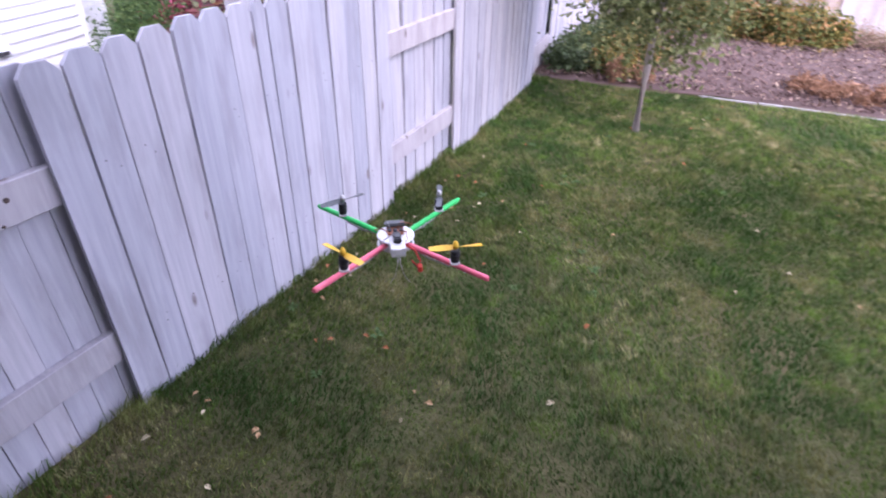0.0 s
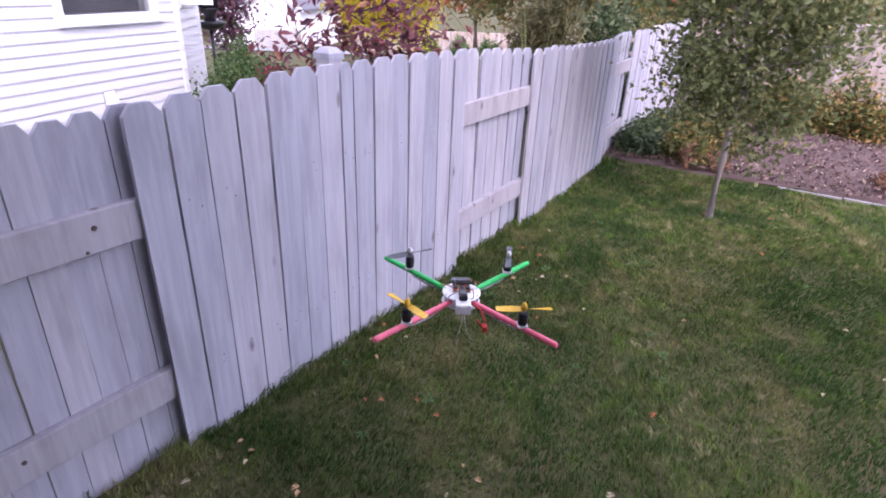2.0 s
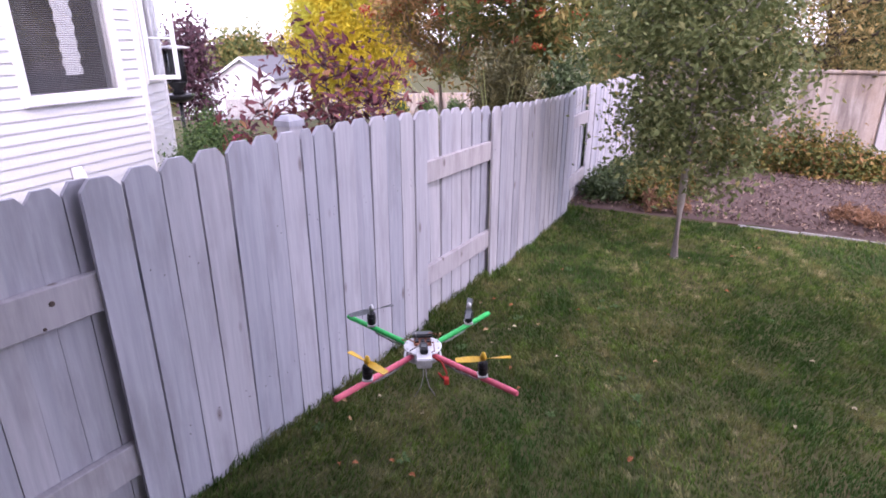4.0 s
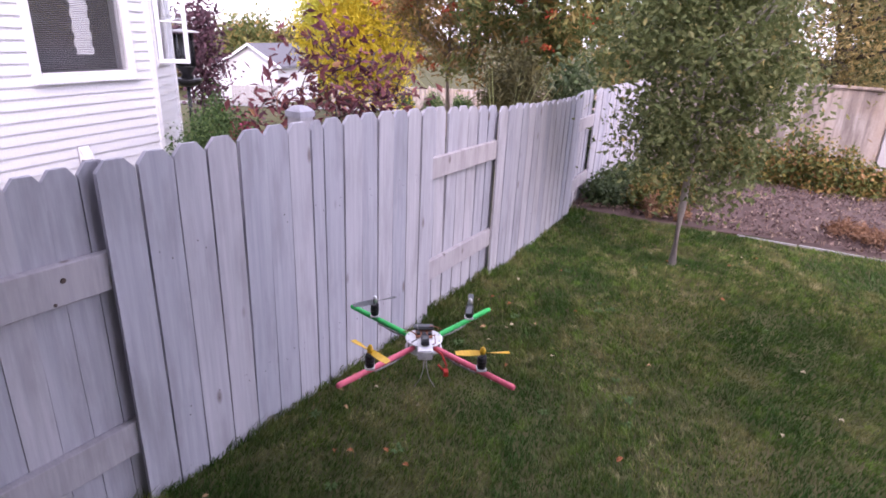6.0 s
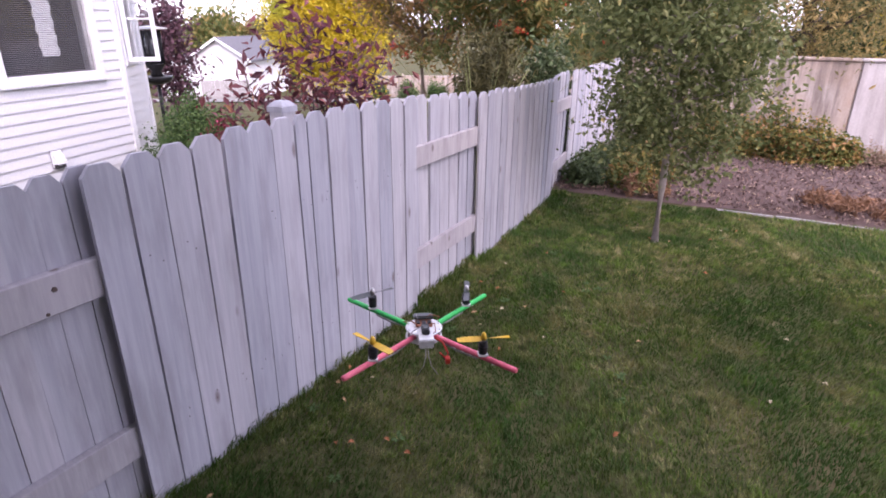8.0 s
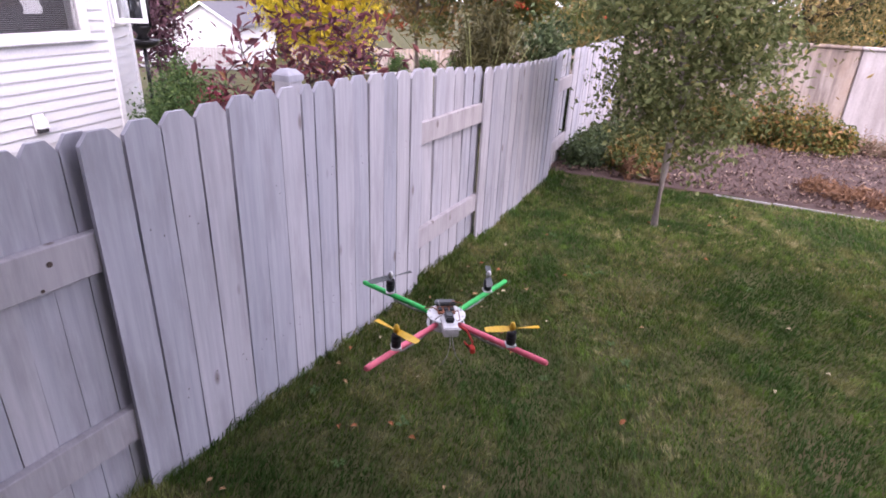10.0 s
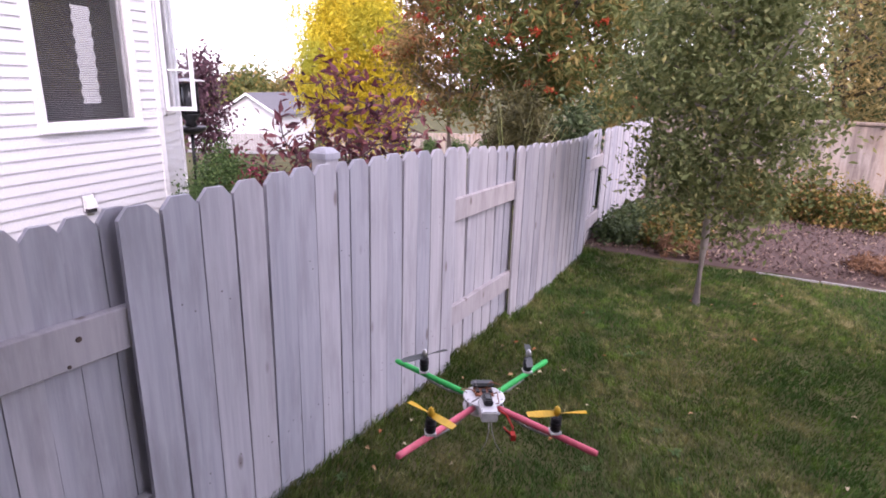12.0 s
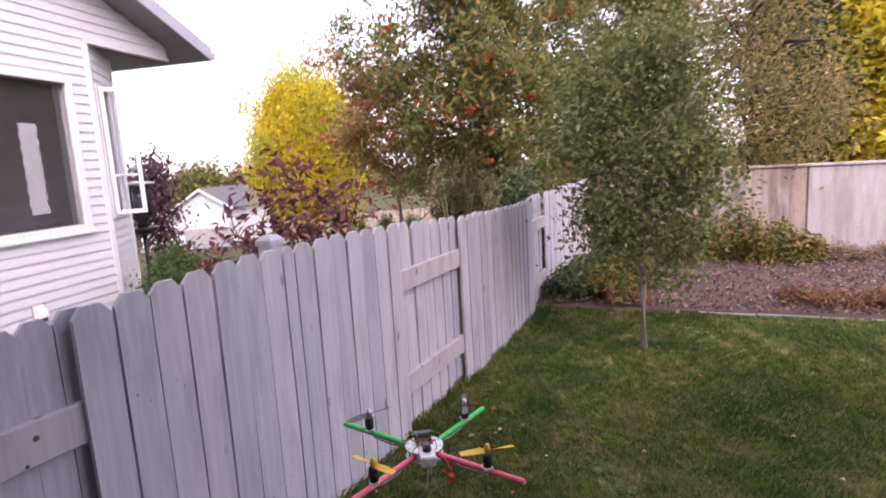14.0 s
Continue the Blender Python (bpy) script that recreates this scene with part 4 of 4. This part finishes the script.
shrub("green_shrub", "dark green shrub against the house", (-4.0, 3.5, 0), (0.50, 0.46, 1.08), 180, 90, 0.022, L_GREEN, 75, puff=0.12)
shrub("red_shrub", "small crimson shrub beside the green one", (-3.0, 3.0, 0), (0.30, 0.32, 1.0), 60, 45, 0.026, L_CRIMSON, 76)
shrub("flowering_shrub", "green garden perennials with a few pink blooms", (-3.2, 3.4, 0), (0.35, 0.4, 0.72), 50, 40, 0.04, L_GREEN, 77)
shrub("grass_clump", "tall olive-green clump of ornamental grass behind the fence", (-1.7, 6.9, 0), (0.56, 0.56, 1.66), 120, 90, 0.09, leaf_material("olive_leaves", [(0, (0.055, 0.058, 0.022)), (1, (0.14, 0.125, 0.05))], 0.25), 78, upward=-0.2, slim=0.07)
blades("sword_plant", "clump of long pale green sword-shaped leaves", (-0.95, 4.95, 0.35), 20, 1.45, 0.012, L_YUCCA, 79, "plant", droop=0.3, spread=0.95)
shrub("dark_shrub", "dense dark green shrub behind the fence", (-1.1, 7.8, 0), (0.6, 0.6, 1.6), 80, 50, 0.06, L_DARK, 91)
for k in range(5):
    x, y = -19.2 + 1.55 * k, 28.6 + 0.92 * k
    shrub("clipped_bush", "clipped round green bush at the foot of the wall", (x, y, ground_z(x, y)), (0.62, 0.62, 0.95), 60, 30, 0.07, L_GREEN, 100 + k)

# planting bed
for k, (x, y, sx, h, m) in enumerate(((2.0, 8.8, 0.46, 0.74, L_MIXED), (2.5, 8.6, 0.44, 0.68, L_MIXED), (1.3, 9.1, 0.5, 0.70, L_MIXED), (2.95, 8.8, 0.28, 0.42, L_MIXED))):
    shrub("autumn_shrub", "leafy shrub turning yellow in front of the concrete wall", (x, y, 0.05), (sx, 0.40, h), 75, 42, 0.034, m, 110 + k, puff=0.16)
for k, (x, y, sx, h) in enumerate(((3.45, 9.2, 0.36, 0.28), (4.05, 9.3, 0.34, 0.24), (4.7, 9.3, 0.38, 0.30), (5.5, 9.3, 0.4, 0.3))):
    shrub("withered_perennial", "low faded pinkish-tan perennial at the foot of the wall", (x, y, 0.05), (sx, 0.30, h), 40, 26, 0.032, L_FADED, 150 + k, "plant", slim=0.25)
for k, (x, y, s) in enumerate(((0.08, 6.05, 0.36), (0.62, 6.0, 0.30), (0.05, 6.9, 0.45), (0.8, 6.6, 0.38), (0.1, 7.7, 0.5))):
    shrub("ground_cover", "low dark green ground cover by the fence", (x, y, 0.03), (s, s, 0.32 + 0.1 * (k % 2)), 45, 30, 0.035, L_DARK if k % 2 == 0 else L_MIXED, 130 + k)
for k, (x, y, s) in enumerate(((2.72, 6.32, 0.26), (3.02, 6.22, 0.3), (0.72, 5.82, 0.13), (1.0, 5.86, 0.12), (3.4, 6.25, 0.2))):
    shrub("dry_plant", "withered rust-brown plant lying in the bed", (x, y, 0.06), (s, s * 0.8, 0.17), 22, 22, 0.045, L_DRY, 140 + k, "plant", slim=0.2)


def build_patio_lantern():
    """A dark glazed lantern on a stand: pale disc roof, corner bars, glass body, bowl and leg."""
    root = empty("patio_lantern", (-6.55, 4.85, 0.0), 30)
    black = mottled("black_enamel", (0.012, 0.012, 0.014), (0.03, 0.03, 0.032), 8.0, 0.3, 0.03)

    def ring(pts, mat, name, label="", sides=20):
        bm = bmesh.new()
        tube(bm, [(0, 0, z) for z, r in pts], [r for z, r in pts], sides)
        return part(name, bm, mat, root, label)
    ring([(0.0, 0.24), (0.03, 0.24), (0.05, 0.05)], black, "foot")
    ring([(0.05, 0.03), (1.02, 0.03)], black, "stand")
    ring([(1.00, 0.08), (1.05, 0.20), (1.11, 0.24), (1.13, 0.22)], black, "bowl", "shallow black bowl")
    ring([(1.13, 0.10), (1.20, 0.07), (1.30, 0.15), (1.32, 0.15)], black, "neck")
    ring([(1.32, 0.14), (1.80, 0.14)], SMOKE_GLASS, "glass_body", "smoked glass body", 4)
    for k in range(4):
        a = k * math.pi / 2
        bm = bmesh.new()
        tube(bm, [(0.15 * math.cos(a), 0.15 * math.sin(a), 1.31), (0.15 * math.cos(a), 0.15 * math.sin(a), 1.82)], [0.014, 0.014], 8)
        part("corner_bar", bm, black, root)
    ring([(1.82, 0.25), (1.84, 0.26), (1.87, 0.05)], TRIM, "roof", "pale disc roof")
    tagged(root, "black patio lantern with a pale disc roof beside the house", "lantern")


SMOKE_GLASS = mottled("smoked_glass", (0.03, 0.03, 0.035), (0.07, 0.07, 0.08), 4.0, 0.08, 0.0, specular=0.6)
build_patio_lantern()

# ---- the quadcopter ----
GREEN_TUBE = mottled("green_tube", (0.01, 0.50, 0.09), (0.02, 0.60, 0.13), 12.0, 0.4, 0.03)
PINK_TUBE = mottled("pink_tube", (0.80, 0.13, 0.20), (0.88, 0.20, 0.27), 12.0, 0.4, 0.03)
BLACK = mottled("black_metal", (0.015, 0.015, 0.017), (0.04, 0.04, 0.045), 20.0, 0.4, 0.03, 0.3)
STEEL = mottled("bright_steel", (0.55, 0.55, 0.56), (0.7, 0.7, 0.7), 20.0, 0.3, 0.03, 0.9)
AMBER = mottled("amber_plastic", (0.72, 0.42, 0.02), (0.85, 0.55, 0.05), 12.0, 0.35, 0.03)
SMOKE = mottled("smoke_plastic", (0.05, 0.06, 0.06), (0.10, 0.11, 0.11), 12.0, 0.35, 0.03)
WHITE = mottled("white_plastic", (0.72, 0.72, 0.73), (0.82, 0.82, 0.82), 12.0, 0.45, 0.03)
COPPER = mottled("circuit_board", (0.22, 0.07, 0.03), (0.35, 0.13, 0.06), 40.0, 0.5, 0.1)
REDWIRE = mottled("red_wire", (0.50, 0.03, 0.02), (0.62, 0.06, 0.04), 20.0, 0.45, 0.02)
GREYWIRE = mottled("grey_wire", (0.25, 0.24, 0.24), (0.38, 0.36, 0.36), 20.0, 0.5, 0.02)


def disc(bm, r, z0, z1, sides=20, x=0.0, y=0.0, taper=1.0):
    tube(bm, [(x, y, z0), (x, y, z0 + (z1 - z0) * 0.15), (x, y, z0 + (z1 - z0) * 0.85), (x, y, z1)], [r * 0.94, r, r * taper, r * taper * 0.93], sides)


def blade_bm(mat_side, reach=0.078, turn=0.4):
    """A two-bladed propeller, twisted and tapered."""
    bm = bmesh.new()
    for s in (1, -1):
        prev = None
        for k in range(9):
            u = 0.08 + 0.92 * k / 8
            c = 0.0095 * (0.6 + 1.2 * u) * (1.25 - u) ** 0.5
            tw = radians(28 * (1 - u) + 8) * mat_side
            p = Vector((u * reach * s, 0, 0))
            d = Vector((0, c * math.cos(tw), c * math.sin(tw) * s))
            cur = [bm.verts.new(p - d), bm.verts.new(p + d), bm.verts.new(p + d + Vector((0, 0, 0.0014))), bm.verts.new(p - d + Vector((0, 0, 0.0014)))]
            if prev:
                for a in range(4):
                    bm.faces.new((prev[a], prev[(a + 1) % 4], cur[(a + 1) % 4], cur[a]))
            else:
                bm.faces.new(cur[::-1])
            prev = cur
        bm.faces.new(prev)
    bmesh.ops.recalc_face_normals(bm, faces=bm.faces[:])
    bmesh.ops.rotate(bm, verts=bm.verts[:], cent=(0, 0, 0), matrix=Matrix.Rotation(turn, 3, "Z"))
    return bm


def build_drone():
    root = new("quadcopter")
    root.matrix_basis = DRONE
    for k, (sx, sy) in enumerate(((-1, 1), (1, 1), (-1, -1), (1, -1))):
        far = sy > 0
        a = math.atan2(sy, sx)
        ux, uy = math.cos(a), math.sin(a)
        r = 0.0085
        bm = bmesh.new()
        pts = [(ux * d, uy * d, 0) for d in (0.045, 0.06, 0.2, 0.335, 0.342)]
        tube(bm, pts, [r * 0.9, r, r, r, r * 0.75], 14)
        arm = part("arm", bm, GREEN_TUBE if far else PINK_TUBE, root, "bright green tube arm" if far else "pink tube arm")
        for d in (0.09, 0.12, 0.15, 0.18, 0.26):
            bm = bmesh.new()
            tube(bm, [(ux * d - uy * 0.0, uy * d, -r * 1.15), (ux * (d + 0.006), uy * (d + 0.006), -r * 1.15)], [0.003, 0.003], 6)
            part("cable_tie", bm, WHITE, arm)
        mx, my = ux * 0.225, uy * 0.225
        bm = bmesh.new()
        box(bm, mx - 0.014, my - 0.014, r - 0.002, mx + 0.014, my + 0.014, r + 0.004)
        mount = part("motor_mount", bm, WHITE, arm)
        bm = bmesh.new()
        disc(bm, 0.0135, r + 0.004, r + 0.042, 20, mx, my)
        disc(bm, 0.0145, r + 0.020, r + 0.030, 20, mx, my)
        motor = part("motor", bm, BLACK, root, "black outrunner motor")
        bm = bmesh.new()
        disc(bm, 0.0035, r + 0.042, r + 0.056, 10, mx, my)
        part("motor_shaft", bm, STEEL, motor)
        prop = part("propeller", blade_bm(1 if sx * sy > 0 else -1, turn=0.5 + 0.9 * k), SMOKE if far else AMBER, root, "dark translucent propeller" if far else "amber two-blade propeller")
        prop.location = (mx, my, r + 0.052)
        bm = bmesh.new()
        tube(bm, [(mx, my, r + 0.050), (mx, my, r + 0.060), (mx, my, r + 0.069), (mx, my, r + 0.073)], [0.0085, 0.0085, 0.006, 0.002], 12)
        part("spinner", bm, STEEL if far else AMBER, motor)
        bm = bmesh.new()
        tube(bm, [(mx * 0.98, my * 0.98, r + 0.006), (ux * 0.205, uy * 0.205, -0.014), (ux * 0.13, uy * 0.13, -0.017), (ux * 0.05, uy * 0.05, -0.004)], [0.003] * 4, 6)
        part("motor_lead", bm, GREYWIRE, arm)
    for z in (-0.016, 0.014):
        bm = bmesh.new()
        disc(bm, 0.058, z, z + 0.003, 28)
        part("centre_plate", bm, WHITE, root)
    for k in range(8):
        a = k * math.pi / 4 + 0.39
        bm = bmesh.new()
        disc(bm, 0.003, -0.018, 0.020, 8, 0.051 * math.cos(a), 0.051 * math.sin(a))
        part("screw", bm, STEEL, root)
    part("control_board", bevelled(0.001, 1, (-0.026, -0.012, 0.022, 0.026, 0.036, 0.026)), COPPER, root, "copper-coloured control board")
    for x in (-0.018, 0.0, 0.018):
        part("chip", bevelled(0.001, 1, (x - 0.006, 0.0, 0.0262, x + 0.006, 0.016, 0.031)), BLACK, root)
    part("top_cover", bevelled(0.004, 2, (-0.032, 0.024, 0.028, 0.032, 0.052, 0.040)), SMOKE, root)
    tray = part("battery_tray", bevelled(0.003, 2, (-0.022, -0.105, 0.000, 0.022, -0.030, 0.030)), WHITE, root, "white foam battery tray")
    part("receiver", bevelled(0.003, 2, (-0.012, -0.078, 0.0305, 0.012, -0.028, 0.046)), BLACK, tray, "black receiver box")
    part("lens", bevelled(0.002, 1, (-0.008, -0.068, 0.0462, 0.008, -0.042, 0.048)), SMOKE, tray)
    for s in (-1, 1):
        bm = bmesh.new()
        tube(bm, [(0.003 * s, -0.100, 0.012), (0.004 * s, -0.122, -0.012), (0.012 * s, -0.135, -0.040), (0.030 * s, -0.142, -0.066)], [0.0013] * 4, 6)
        part("antenna_wire", bm, GREYWIRE, root)
    for k in range(2):
        bm = bmesh.new()
        tube(bm, [(0.028, -0.045, 0.004), (0.052 + 0.006 * k, -0.070, 0.0 - 0.008 * k), (0.066, -0.098, -0.022), (0.058, -0.108, -0.034 - 0.006 * k), (0.040, -0.095, -0.020)], [0.003] * 5, 7)
        part("power_lead", bm, REDWIRE if k == 0 else BLACK, root)
    part("connector", bevelled(0.002, 1, (0.056, -0.122, -0.046, 0.070, -0.098, -0.028)), REDWIRE, root, "red power connector")
    for k in range(5):
        a = 0.4 + k * 1.15
        bm = bmesh.new()
        tube(bm, [(0.05 * math.cos(a), 0.05 * math.sin(a), 0.016), (0.066 * math.cos(a + 0.2), 0.066 * math.sin(a + 0.2), 0.030), (0.04 * math.cos(a + 0.6), 0.04 * math.sin(a + 0.6), 0.042), (0.02 * math.cos(a + 0.9), 0.02 * math.sin(a + 0.9), 0.027)], [0.0016] * 4, 6)
        part("signal_wire", bm, GREYWIRE if k % 2 else COPPER, root)
    tagged(root, "home-built quadcopter with green and pink tube arms hovering over the lawn", "drone")


DRONE = pose(1.14, 0.25, 1.02, 0, 1, 36)
build_drone()

# ---- fallen leaves and lawn weeds ----
def fallen_leaf(x, y, s, turn, tilt, seed):
    rng = np.random.default_rng(seed)
    bm = bmesh.new()
    mid = [bm.verts.new((0, s * (u - 0.5), 0.010 + 0.006 * math.sin(u * 3))) for u in (0, 0.25, 0.5, 0.75, 1)]
    for sgn in (1, -1):
        edge = [bm.verts.new((sgn * s * 0.30 * w, s * (u - 0.5), 0.016 + 0.010 * rng.random())) for u, w in ((0.25, 0.8), (0.5, 1), (0.75, 0.65))]
        bm.faces.new((mid[0], mid[1], edge[0])[::sgn])
        bm.faces.new((mid[1], mid[2], edge[1], edge[0])[::sgn])
        bm.faces.new((mid[2], mid[3], edge[2], edge[1])[::sgn])
        bm.faces.new((mid[3], mid[4], edge[2])[::sgn])
    ob = part("fallen_leaf", bm, FALLEN[seed % 3])
    ob.matrix_basis = pose(x, y, ground_z(x, y) + 0.022, tilt, tilt * 0.6, turn)
    tagged(ob, ("curled russet dead leaf lying on the grass", "tan dead leaf lying on the grass", "pale straw-coloured dead leaf on the grass")[seed % 3], "leaf", "fallen leaves")


FALLEN = [mottled("russet_leaf", (0.26, 0.09, 0.035), (0.40, 0.16, 0.06), 30, 0.7, 0.2), mottled("tan_leaf", (0.34, 0.21, 0.10), (0.46, 0.31, 0.16), 30, 0.7, 0.2), mottled("pale_leaf", (0.42, 0.36, 0.22), (0.55, 0.48, 0.32), 30, 0.7, 0.2)]
rng = np.random.default_rng(17)
for k in range(64):
    if k < 34:
        s = rng.uniform(-0.6, 3.2)
        x, y = 0.10 + abs(rng.normal()) * 0.42, s
    else:
        x, y = rng.uniform(0.4, 4.0), rng.uniform(-0.2, 5.6)
    fallen_leaf(x, y, rng.uniform(0.024, 0.046), rng.uniform(0, 360), rng.normal() * 14, k)


def weed(x, y, s, seed):
    rng = np.random.default_rng(seed)
    root = empty("broadleaf_weed", (x, y, ground_z(x, y) + 0.01), rng.uniform(0, 360))
    for k in range(7):
        a = k * 0.9 + rng.normal() * 0.2
        d = s * rng.uniform(0.7, 1.2)
        bm = bmesh.new()
        c, sn = math.cos(a), math.sin(a)
        v = [bm.verts.new((c * u * d - sn * w * d, sn * u * d + c * w * d, d * 0.55 * math.sin(u * 2.2))) for u, w in ((0, 0), (0.45, 0.17), (0.8, 0.2), (1.05, 0), (0.8, -0.2), (0.45, -0.17))]
        bm.faces.new(v)
        part("weed_leaf", bm, L_GREEN, root)
    tagged(root, "small broad-leaved weed growing in the lawn", "weed", "lawn weeds")


for k in range(36):
    weed(rng.uniform(0.15, 3.6), rng.uniform(-0.3, 5.4), rng.uniform(0.02, 0.045), 200 + k)
